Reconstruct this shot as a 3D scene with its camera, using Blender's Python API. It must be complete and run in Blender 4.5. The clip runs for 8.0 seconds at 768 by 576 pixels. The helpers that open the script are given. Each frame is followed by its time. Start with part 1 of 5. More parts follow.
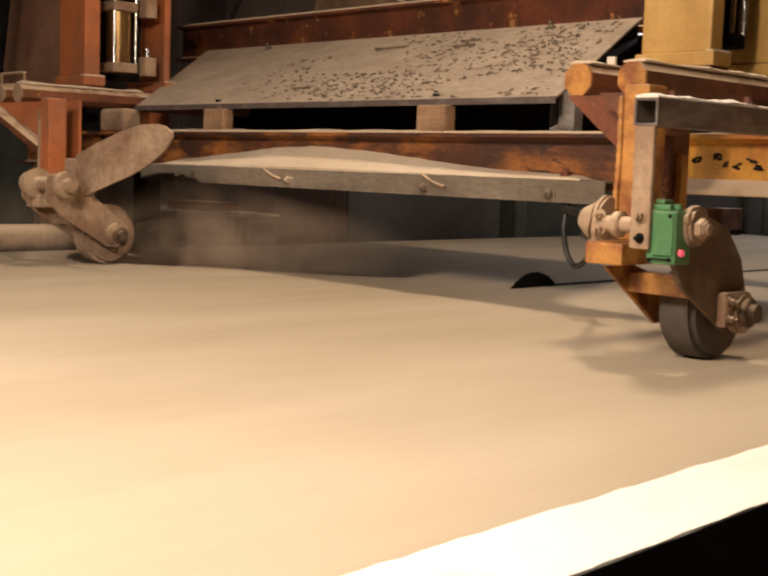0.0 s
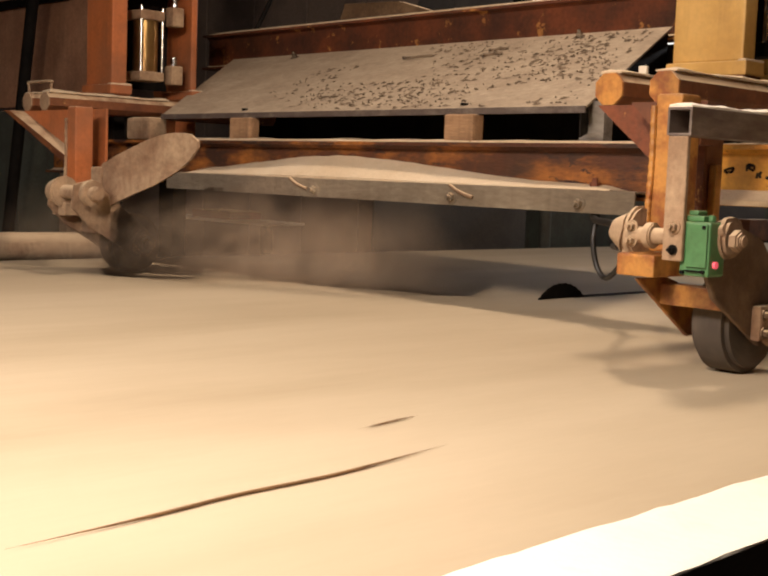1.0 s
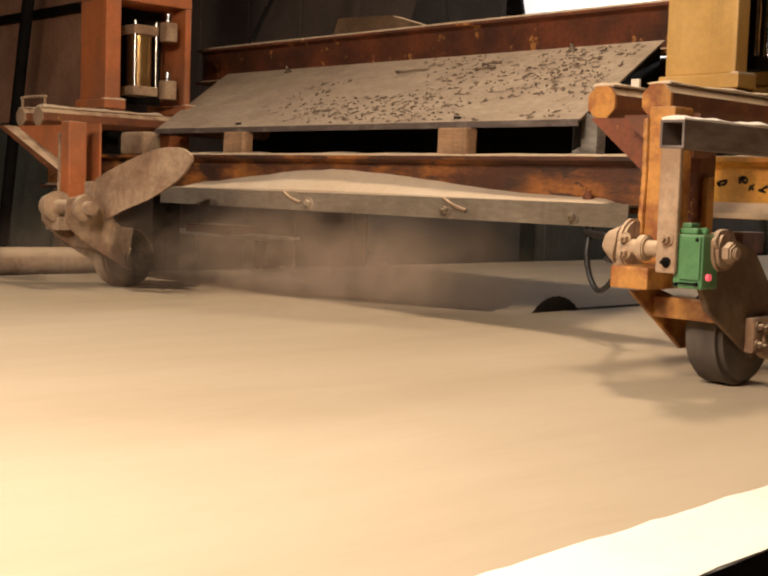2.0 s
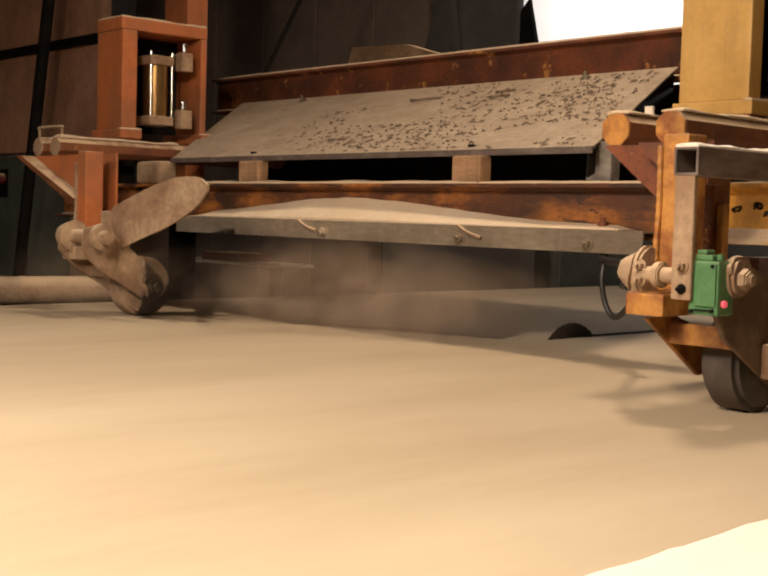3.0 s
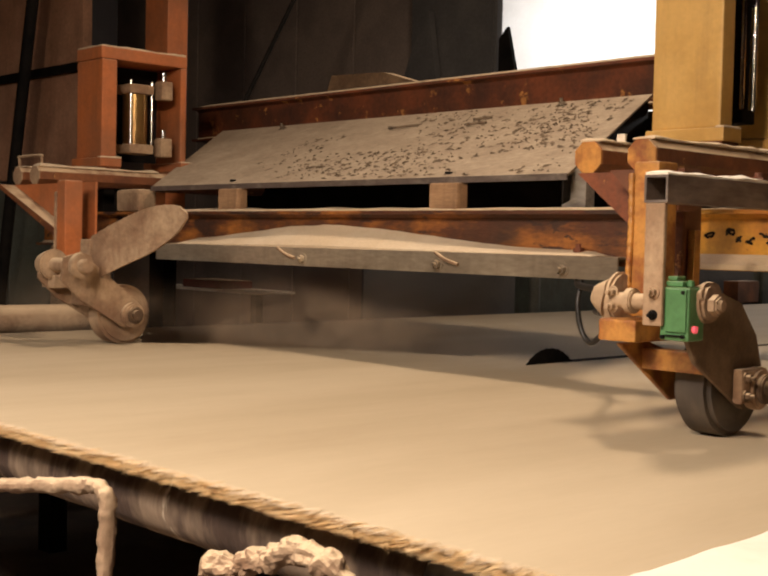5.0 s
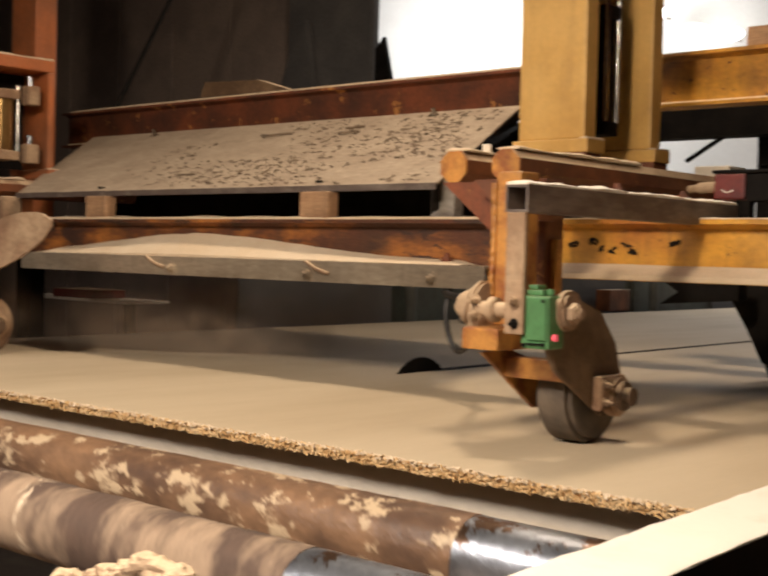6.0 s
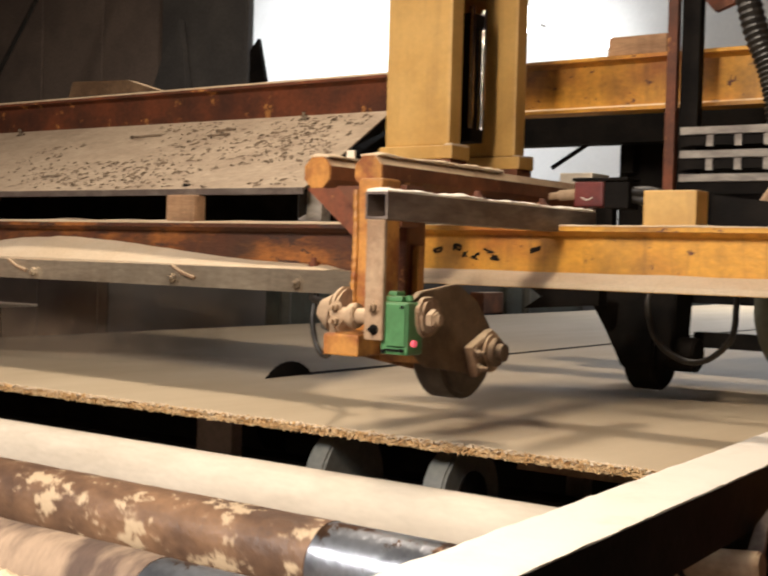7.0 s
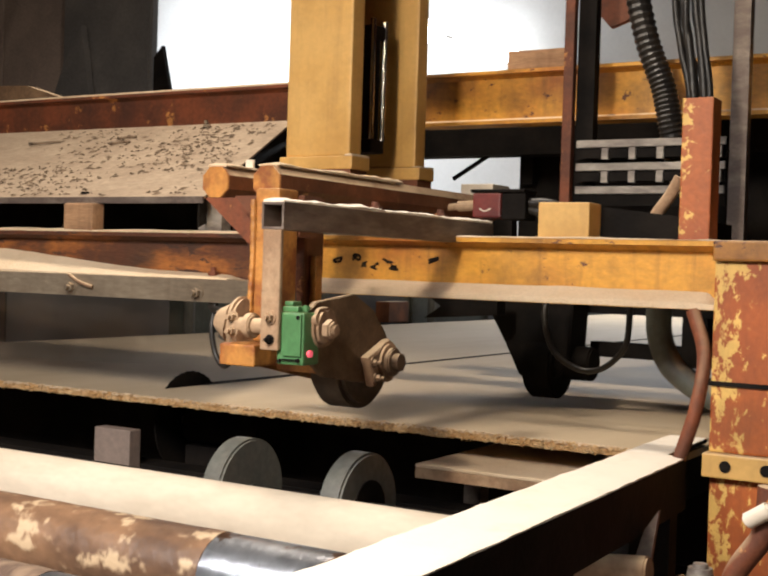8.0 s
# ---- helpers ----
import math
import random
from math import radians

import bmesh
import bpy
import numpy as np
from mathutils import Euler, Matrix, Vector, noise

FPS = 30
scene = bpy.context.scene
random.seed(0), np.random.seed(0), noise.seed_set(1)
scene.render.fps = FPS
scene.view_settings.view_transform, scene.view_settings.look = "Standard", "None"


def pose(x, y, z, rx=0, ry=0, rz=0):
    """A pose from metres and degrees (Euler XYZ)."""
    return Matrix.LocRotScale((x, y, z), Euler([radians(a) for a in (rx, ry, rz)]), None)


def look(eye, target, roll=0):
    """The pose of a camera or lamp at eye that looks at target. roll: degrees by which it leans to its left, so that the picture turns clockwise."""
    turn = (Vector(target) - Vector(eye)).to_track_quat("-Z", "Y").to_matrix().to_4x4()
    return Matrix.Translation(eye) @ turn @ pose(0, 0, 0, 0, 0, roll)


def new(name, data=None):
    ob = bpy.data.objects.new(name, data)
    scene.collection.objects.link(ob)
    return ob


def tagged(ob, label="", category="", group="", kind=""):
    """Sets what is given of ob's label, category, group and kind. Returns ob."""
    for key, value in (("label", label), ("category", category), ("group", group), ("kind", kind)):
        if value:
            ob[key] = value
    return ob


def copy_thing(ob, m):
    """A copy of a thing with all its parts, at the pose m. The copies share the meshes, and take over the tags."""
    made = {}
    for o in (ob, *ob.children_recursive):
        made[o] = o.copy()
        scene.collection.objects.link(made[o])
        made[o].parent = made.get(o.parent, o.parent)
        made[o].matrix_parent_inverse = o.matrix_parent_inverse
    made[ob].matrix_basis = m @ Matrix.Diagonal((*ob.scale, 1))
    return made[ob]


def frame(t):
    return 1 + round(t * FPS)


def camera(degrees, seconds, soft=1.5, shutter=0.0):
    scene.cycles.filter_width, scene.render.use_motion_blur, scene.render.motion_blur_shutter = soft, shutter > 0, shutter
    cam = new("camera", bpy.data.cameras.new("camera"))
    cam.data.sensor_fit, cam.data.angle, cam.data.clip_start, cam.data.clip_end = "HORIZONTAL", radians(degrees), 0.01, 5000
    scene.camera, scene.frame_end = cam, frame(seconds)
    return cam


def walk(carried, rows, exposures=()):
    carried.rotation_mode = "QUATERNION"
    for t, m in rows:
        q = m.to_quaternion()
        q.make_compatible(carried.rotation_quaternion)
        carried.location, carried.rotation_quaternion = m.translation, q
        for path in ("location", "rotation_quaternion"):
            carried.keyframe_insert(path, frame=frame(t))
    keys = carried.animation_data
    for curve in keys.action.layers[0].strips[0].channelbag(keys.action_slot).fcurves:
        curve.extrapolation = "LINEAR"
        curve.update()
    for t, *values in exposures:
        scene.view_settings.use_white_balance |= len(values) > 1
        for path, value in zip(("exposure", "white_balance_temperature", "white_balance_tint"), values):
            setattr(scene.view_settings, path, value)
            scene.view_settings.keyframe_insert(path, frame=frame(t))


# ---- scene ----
cam = camera(35.4, 8.0, soft=2.2, shutter=0.5)
PATH = [
    (0, (2.168, -2.776, 1.351), (0.745, -1.385, 1.149), 1.9),
    (0.5, (2.136, -2.759, 1.351), (0.678, -1.402, 1.168), 1.8),
    (1, (2.139, -2.763, 1.351), (0.688, -1.399, 1.163), 2.1),
    (1.5, (2.139, -2.76, 1.348), (0.698, -1.386, 1.168), 2.1),
    (3, (2.143, -2.765, 1.353), (0.676, -1.411, 1.232), 1.6),
    (3.5, (2.149, -2.769, 1.353), (0.686, -1.409, 1.247), 1.7),
    (4, (2.155, -2.766, 1.356), (0.691, -1.406, 1.265), 1.3),
    (5.5, (2.178, -2.762, 1.36), (0.754, -1.359, 1.301), 1.3),
    (6, (2.188, -2.721, 1.36), (0.875, -1.213, 1.301), 1.4),
    (6.5, (2.212, -2.705, 1.372), (0.981, -1.13, 1.306), 2.0),
    (7, (2.227, -2.699, 1.372), (1.068, -1.07, 1.32), 1.6),
    (7.5, (2.255, -2.705, 1.373), (1.177, -1.021, 1.338), 2.1),
    (8, (2.256, -2.694, 1.376), (1.222, -0.982, 1.343), 1.8),
]
EXPOSURES = [(0.0, -0.95, 6000, 12), (1.7, -0.9, 6100, 12), (2.8, -1.0, 6300, 12), (4.2, -1.05, 6300, 12), (5.3, -0.95, 6250, 11), (6.0, -0.82, 6050, 9), (7.0, -0.56, 5700, 7), (8.0, -0.48, 5600, 7)]
walk(cam, [(t, look(eye, target, roll)) for t, eye, target, roll in PATH], EXPOSURES)

# ---------------------------------------------------------------- world, lamps, exposure
world = bpy.data.worlds.new("hall_air")
scene.world = world
world.use_nodes = True
world.node_tree.nodes["Background"].inputs[0].default_value = (0.5, 0.42, 0.36, 1)
world.node_tree.nodes["Background"].inputs[1].default_value = 0.008


def area_lamp(name, eye, target, sx, sy, watts, colour):
    d = bpy.data.lights.new(name, "AREA")
    d.shape, d.size, d.size_y, d.energy, d.color = "RECTANGLE", sx, sy, watts, colour
    o = new(name, d)
    o.matrix_world = look(eye, target)
    return o


area_lamp("lamp_over_infeed", (0.4, -3.75, 3.0), (0.4, -3.75, 0.9), 3.2, 0.9, 430, (1.0, 0.87, 0.75))
area_lamp("lamp_beside_line", (1.15, -3.1, 3.1), (0.1, 0.15, 1.6), 0.30, 0.30, 135, (1.0, 0.77, 0.53))
area_lamp("lamp_over_gantry", (-0.12, 0.28, 4.3), (-0.2, 0.2, 0.9), 0.42, 0.42, 140, (1.0, 0.78, 0.56))
area_lamp("lamp_over_outfeed", (-1.9, 10.4, 4.4), (-1.2, 8.6, 0.9), 1.5, 0.9, 400, (1.0, 0.92, 0.84))
# unseen fill added to whiten the partition; no lamp is known there
area_lamp("partition_fill", (-8.4, 9.2, 4.9), (-8.2, 12.0, 3.4), 3.0, 0.6, 520, (1.0, 0.96, 0.92))


# ---------------------------------------------------------------- materials
def mixed(nt, fac, a, b):
    m = nt.nodes.new("ShaderNodeMix")
    m.data_type = "RGBA"
    for sock, v in ((m.inputs[0], fac), (m.inputs[6], a), (m.inputs[7], b)):
        if isinstance(v, (tuple, list)):
            sock.default_value = (*v, 1)
        elif isinstance(v, float):
            sock.default_value = v
        else:
            nt.links.new(v, sock)
    return m.outputs[2]


def ramp(nt, fac, lo, hi):
    r = nt.nodes.new("ShaderNodeMapRange")
    r.inputs[1].default_value, r.inputs[2].default_value = lo, hi
    nt.links.new(fac, r.inputs[0])
    return r.outputs[0]


def noise_out(nt, vec, scale, detail=5.0, rough=0.6):
    n = nt.nodes.new("ShaderNodeTexNoise")
    n.inputs["Scale"].default_value, n.inputs["Detail"].default_value, n.inputs["Roughness"].default_value = scale, detail, rough
    nt.links.new(vec, n.inputs["Vector"])
    return n.outputs[0]


def times(nt, a, b):
    m = nt.nodes.new("ShaderNodeMath")
    m.operation = "MULTIPLY"
    nt.links.new(a, m.inputs[0])
    if isinstance(b, float):
        m.inputs[1].default_value = b
    else:
        nt.links.new(b, m.inputs[1])
    return m.outputs[0]


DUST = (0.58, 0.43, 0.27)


def surface(name, base, second, scale=6.0, edge=(0.45, 0.6), rough=0.6, metal=0.0, bump=0.15, dust=0.0, dust_colour=DUST,
            chips=None, stretch=(1, 1, 1), fine=60.0, grain=0.25, spread=0.0, grime=0.0, peel=0.0):
    """A worn surface: base and second colour in patches, fine grain, chips of a third colour, and settled dust on faces that look up."""
    m = bpy.data.materials.new(name)
    m.use_nodes = True
    nt = m.node_tree
    b = nt.nodes["Principled BSDF"]
    co = nt.nodes.new("ShaderNodeTexCoord")
    mp = nt.nodes.new("ShaderNodeMapping")
    mp.inputs["Scale"].default_value = stretch
    info = nt.nodes.new("ShaderNodeObjectInfo")
    nt.links.new(co.outputs["Object"], mp.inputs["Vector"])
    vec = mp.outputs[0]
    patch = noise_out(nt, vec, scale)
    small = noise_out(nt, vec, fine, 3.0)
    col = mixed(nt, ramp(nt, patch, *edge), base, second)
    shade = mixed(nt, ramp(nt, small, 0.3, 0.75), tuple(c * (1 - grain) for c in (1, 1, 1)), (1.0, 1.0, 1.0))
    mul = nt.nodes.new("ShaderNodeMix")
    mul.data_type, mul.blend_type = "RGBA", "MULTIPLY"
    mul.inputs[0].default_value = 1.0
    nt.links.new(col, mul.inputs[6])
    nt.links.new(shade, mul.inputs[7])
    col = mul.outputs[2]
    if chips:
        spots = noise_out(nt, vec, chips[1], 6.0, 0.7)
        if peel:
            sx = nt.nodes.new("ShaderNodeSeparateXYZ")
            nt.links.new(co.outputs["Object"], sx.inputs[0])
            rim = nt.nodes.new("ShaderNodeMath")
            rim.operation = "ADD"
            nt.links.new(spots, rim.inputs[0])
            nt.links.new(times(nt, ramp(nt, sx.outputs[0], 0.25 * peel, -1.0 * peel), 0.19), rim.inputs[1])
            spots = rim.outputs[0]
        col = mixed(nt, ramp(nt, spots, chips[2], chips[2] + 0.03), col, chips[0])
    if grime:
        stain = times(nt, ramp(nt, noise_out(nt, co.outputs["Object"], 3.3, 8.0, 0.68), 0.44, 0.68), grime)
        col = mixed(nt, stain, col, (0.035, 0.018, 0.010))
        run = nt.nodes.new("ShaderNodeMapping")
        run.inputs["Scale"].default_value = (26, 26, 2.2)
        nt.links.new(co.outputs["Object"], run.inputs["Vector"])
        streak = times(nt, ramp(nt, noise_out(nt, run.outputs[0], 1.0, 4.0), 0.52, 0.75), grime * 0.6)
        col = mixed(nt, streak, col, (0.09, 0.04, 0.018))
    rgh = b.inputs["Roughness"]
    rgh.default_value = rough
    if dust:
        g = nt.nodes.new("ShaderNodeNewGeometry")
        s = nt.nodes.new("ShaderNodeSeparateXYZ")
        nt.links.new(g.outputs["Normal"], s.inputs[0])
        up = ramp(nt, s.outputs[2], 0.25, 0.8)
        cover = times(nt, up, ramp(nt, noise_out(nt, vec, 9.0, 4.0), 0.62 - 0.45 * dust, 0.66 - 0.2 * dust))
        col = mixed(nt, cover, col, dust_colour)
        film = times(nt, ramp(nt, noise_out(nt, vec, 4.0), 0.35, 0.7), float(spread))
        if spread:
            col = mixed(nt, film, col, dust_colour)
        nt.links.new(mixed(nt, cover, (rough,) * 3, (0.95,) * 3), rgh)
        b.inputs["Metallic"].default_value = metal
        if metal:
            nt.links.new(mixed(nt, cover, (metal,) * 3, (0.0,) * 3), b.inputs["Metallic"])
    else:
        b.inputs["Metallic"].default_value = metal
    nt.links.new(col, b.inputs["Base Color"])
    bp = nt.nodes.new("ShaderNodeBump")
    bp.inputs["Strength"].default_value, bp.inputs["Distance"].default_value = bump, 0.01
    nt.links.new(small, bp.inputs["Height"])
    nt.links.new(bp.outputs[0], b.inputs["Normal"])
    return m


def glow(name, colour, strength):
    m = bpy.data.materials.new(name)
    m.use_nodes = True
    b = m.node_tree.nodes["Principled BSDF"]
    b.inputs["Base Color"].default_value = (*colour, 1)
    b.inputs["Emission Color"].default_value = (*colour, 1)
    b.inputs["Emission Strength"].default_value = strength
    return m


M_BOARD = surface("pressed_board_face", (0.42, 0.325, 0.205), (0.53, 0.425, 0.285), 1.6, (0.35, 0.65), 0.75, bump=0.02, stretch=(1, 0.25, 1), grain=0.04, fine=90)
M_CHIP = surface("board_edge_chips", (0.64, 0.39, 0.155), (0.78, 0.55, 0.29), 30, (0.4, 0.6), 0.85, fine=140, grain=0.45)
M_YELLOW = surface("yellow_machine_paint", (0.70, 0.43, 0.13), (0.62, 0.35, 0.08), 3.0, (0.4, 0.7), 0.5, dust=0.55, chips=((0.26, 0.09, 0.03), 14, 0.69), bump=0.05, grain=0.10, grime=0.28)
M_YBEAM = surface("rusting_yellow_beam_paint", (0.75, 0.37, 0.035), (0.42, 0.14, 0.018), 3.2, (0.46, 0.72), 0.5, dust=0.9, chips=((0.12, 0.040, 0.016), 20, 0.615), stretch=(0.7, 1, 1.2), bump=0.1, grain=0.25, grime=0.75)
# tone set between the arm's lit tan and its shaded dark
M_ARM = surface("darkened_brown_steel", (0.12, 0.07, 0.036), (0.24, 0.15, 0.08), 8.0, (0.42, 0.66), 0.65, dust=0.9, bump=0.25, grain=0.35, grime=0.5)
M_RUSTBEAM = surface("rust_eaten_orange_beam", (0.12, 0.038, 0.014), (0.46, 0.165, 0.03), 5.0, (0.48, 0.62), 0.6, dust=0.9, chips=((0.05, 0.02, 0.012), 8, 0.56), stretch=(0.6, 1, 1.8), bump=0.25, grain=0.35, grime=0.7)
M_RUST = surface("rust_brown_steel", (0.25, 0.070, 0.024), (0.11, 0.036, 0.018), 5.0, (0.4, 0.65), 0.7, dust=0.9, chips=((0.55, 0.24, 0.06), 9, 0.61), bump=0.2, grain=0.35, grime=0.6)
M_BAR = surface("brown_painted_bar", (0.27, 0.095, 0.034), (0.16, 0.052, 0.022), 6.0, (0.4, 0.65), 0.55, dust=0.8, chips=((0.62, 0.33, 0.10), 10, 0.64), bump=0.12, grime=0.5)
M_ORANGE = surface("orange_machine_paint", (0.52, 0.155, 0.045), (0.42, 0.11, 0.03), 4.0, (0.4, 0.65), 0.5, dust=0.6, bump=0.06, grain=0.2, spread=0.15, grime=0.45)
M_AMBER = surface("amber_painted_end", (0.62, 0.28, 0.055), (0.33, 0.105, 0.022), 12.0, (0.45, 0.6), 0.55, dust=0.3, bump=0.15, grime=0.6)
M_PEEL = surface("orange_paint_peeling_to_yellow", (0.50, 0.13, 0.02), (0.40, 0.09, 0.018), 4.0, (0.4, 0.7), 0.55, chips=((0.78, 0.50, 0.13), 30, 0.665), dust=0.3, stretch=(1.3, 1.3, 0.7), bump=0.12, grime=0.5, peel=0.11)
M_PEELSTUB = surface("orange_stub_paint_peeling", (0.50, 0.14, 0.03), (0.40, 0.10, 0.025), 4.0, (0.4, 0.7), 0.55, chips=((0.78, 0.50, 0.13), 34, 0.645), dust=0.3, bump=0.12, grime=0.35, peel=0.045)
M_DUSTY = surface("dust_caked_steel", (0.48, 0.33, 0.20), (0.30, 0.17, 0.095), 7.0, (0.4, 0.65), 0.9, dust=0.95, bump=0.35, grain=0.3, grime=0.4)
M_PLATE = surface("dusty_deflector_sheet", (0.35, 0.262, 0.18), (0.45, 0.35, 0.245), 7.0, (0.35, 0.65), 0.9, bump=0.6, grain=0.3, fine=38)
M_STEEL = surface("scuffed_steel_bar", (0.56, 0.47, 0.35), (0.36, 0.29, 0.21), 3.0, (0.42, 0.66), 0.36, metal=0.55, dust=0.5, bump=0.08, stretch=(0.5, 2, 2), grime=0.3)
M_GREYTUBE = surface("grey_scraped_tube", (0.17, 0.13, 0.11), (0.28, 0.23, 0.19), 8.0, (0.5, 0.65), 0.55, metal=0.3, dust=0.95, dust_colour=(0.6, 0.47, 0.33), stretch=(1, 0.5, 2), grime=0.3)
M_DUST = surface("wood_dust", (0.66, 0.51, 0.34), (0.72, 0.58, 0.41), 5.0, (0.4, 0.65), 1.0, bump=0.5, fine=110, grain=0.12)
M_FLAKE = surface("dark_fibre_flakes", (0.10, 0.068, 0.042), (0.23, 0.165, 0.11), 20.0, (0.4, 0.6), 1.0)
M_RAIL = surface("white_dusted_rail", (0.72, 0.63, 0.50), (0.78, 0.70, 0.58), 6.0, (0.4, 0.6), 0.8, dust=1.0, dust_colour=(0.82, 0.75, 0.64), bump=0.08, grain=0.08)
# black steel; also colours sheets and plates added where only dark shows
M_BLACK = surface("black_steel_and_dark_fill", (0.006, 0.005, 0.0045), (0.014, 0.011, 0.009), 6.0, (0.4, 0.6), 0.75)
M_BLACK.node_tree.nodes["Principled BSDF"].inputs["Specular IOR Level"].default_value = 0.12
M_RUBBER = surface("worn_rubber", (0.075, 0.056, 0.04), (0.14, 0.105, 0.072), 9.0, (0.45, 0.65), 0.8, bump=0.2)
M_HOSE = surface("black_rubber_hose", (0.016, 0.014, 0.013), (0.03, 0.025, 0.02), 15.0, rough=0.45)
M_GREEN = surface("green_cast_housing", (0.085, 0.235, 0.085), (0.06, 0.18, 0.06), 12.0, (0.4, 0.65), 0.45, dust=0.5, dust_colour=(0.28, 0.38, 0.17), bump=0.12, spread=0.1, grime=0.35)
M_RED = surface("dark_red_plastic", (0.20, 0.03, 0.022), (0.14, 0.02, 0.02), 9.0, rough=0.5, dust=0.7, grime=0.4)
M_CHROME = surface("bright_steel", (0.62, 0.60, 0.56), (0.45, 0.42, 0.38), 12.0, rough=0.22, metal=1.0)
M_BRASS = surface("dusty_brass_cylinder", (0.55, 0.35, 0.13), (0.38, 0.22, 0.09), 9.0, rough=0.3, metal=0.9, stretch=(2, 2, 0.4))
M_ROLL1 = surface("roller_even_dust_coat", (0.60, 0.52, 0.41), (0.48, 0.405, 0.31), 5.0, (0.4, 0.66), 0.85, bump=0.14, stretch=(0.5, 1.5, 1.5), grain=0.12)
M_ROLL2 = surface("roller_brown_crust", (0.11, 0.062, 0.038), (0.30, 0.17, 0.09), 5.0, (0.4, 0.62), 0.42, chips=((0.47, 0.35, 0.22), 15, 0.555), stretch=(0.6, 1, 1), bump=0.3, grain=0.3)
M_ROLL3 = surface("roller_flaking_crust", (0.36, 0.25, 0.16), (0.10, 0.06, 0.04), 9.0, (0.42, 0.56), 0.8, chips=((0.62, 0.49, 0.34), 11, 0.62), stretch=(0.9, 0.35, 0.35), bump=0.4, grain=0.3)
M_BARE = surface("bare_roller_steel", (0.55, 0.57, 0.62), (0.30, 0.31, 0.34), 8.0, rough=0.3, metal=0.9, chips=((0.16, 0.095, 0.06), 9, 0.57))
M_STRIP = surface("pale_scraped_strip", (0.40, 0.36, 0.31), (0.20, 0.17, 0.15), 9.0, (0.42, 0.6), 0.5, metal=0.3, stretch=(0.6, 2, 2))
M_DISC = surface("grey_plastic_disc", (0.14, 0.145, 0.13), (0.20, 0.20, 0.175), 7.0, rough=0.45, bump=0.08, grime=0.35)
M_CONCRETE = surface("dusty_concrete", (0.16, 0.12, 0.09), (0.24, 0.18, 0.13), 1.2, rough=0.9, bump=0.2)
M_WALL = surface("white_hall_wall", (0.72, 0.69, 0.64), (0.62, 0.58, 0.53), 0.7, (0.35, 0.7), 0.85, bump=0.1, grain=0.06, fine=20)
M_DARKWALL = surface("dark_hall_wall", (0.055, 0.042, 0.036), (0.085, 0.065, 0.055), 0.9, rough=0.9)
M_CABINET = surface("dark_grey_machine_sheet", (0.10, 0.095, 0.095), (0.14, 0.13, 0.125), 1.5, rough=0.6, bump=0.05)
M_CABBROWN = surface("brown_grey_machine_sheet", (0.27, 0.21, 0.178), (0.20, 0.155, 0.135), 1.8, rough=0.7, bump=0.05)
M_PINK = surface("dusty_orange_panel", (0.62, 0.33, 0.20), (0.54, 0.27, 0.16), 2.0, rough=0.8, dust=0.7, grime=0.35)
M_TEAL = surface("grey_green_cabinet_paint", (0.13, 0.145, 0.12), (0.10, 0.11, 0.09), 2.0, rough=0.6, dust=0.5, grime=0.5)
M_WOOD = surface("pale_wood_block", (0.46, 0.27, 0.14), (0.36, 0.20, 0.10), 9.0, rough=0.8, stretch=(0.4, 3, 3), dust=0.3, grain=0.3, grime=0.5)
M_LAMP = glow("lamp_face", (1.0, 0.96, 0.9), 13.0)
M_INK = surface("black_ink_and_kerf_dark", (0.02, 0.015, 0.012), (0.04, 0.03, 0.02), 30.0, rough=1.0)
M_INK.node_tree.nodes["Principled BSDF"].inputs["Specular IOR Level"].default_value = 0.05
M_PINKLED = glow("pink_indicator", (1.0, 0.12, 0.16), 0.9)
M_SPLINTER = surface("dark_bark_splinter", (0.20, 0.11, 0.045), (0.32, 0.18, 0.075), 30.0, rough=0.9)

# ---------------------------------------------------------------- building helpers
ORIGIN = {}


def thing(name, x, y, z, label, category, group=""):
    o = new(name)
    o.empty_display_size = 0.1
    o.location = (x, y, z)
    ORIGIN[o] = Vector((x, y, z))
    return tagged(o, label, category, group)


def part(name, bm, material, parent, label="", origin=None, smooth=False):
    """Links a bmesh, drawn in world places, as one mesh under a thing or a part."""
    org = Vector(origin) if origin is not None else ORIGIN[parent]
    bmesh.ops.translate(bm, verts=bm.verts, vec=-org)
    me = bpy.data.meshes.new(name)
    bmesh.ops.recalc_face_normals(bm, faces=bm.faces)
    bm.to_mesh(me)
    bm.free()
    me.materials.append(material)
    if smooth:
        me.polygons.foreach_set("use_smooth", [True] * len(me.polygons))
        me.set_sharp_from_angle(angle=radians(35))
    o = new(name, me)
    o.parent = parent
    o.location = org - ORIGIN[parent]
    ORIGIN[o] = org
    if label:
        o["label"] = label
    return o


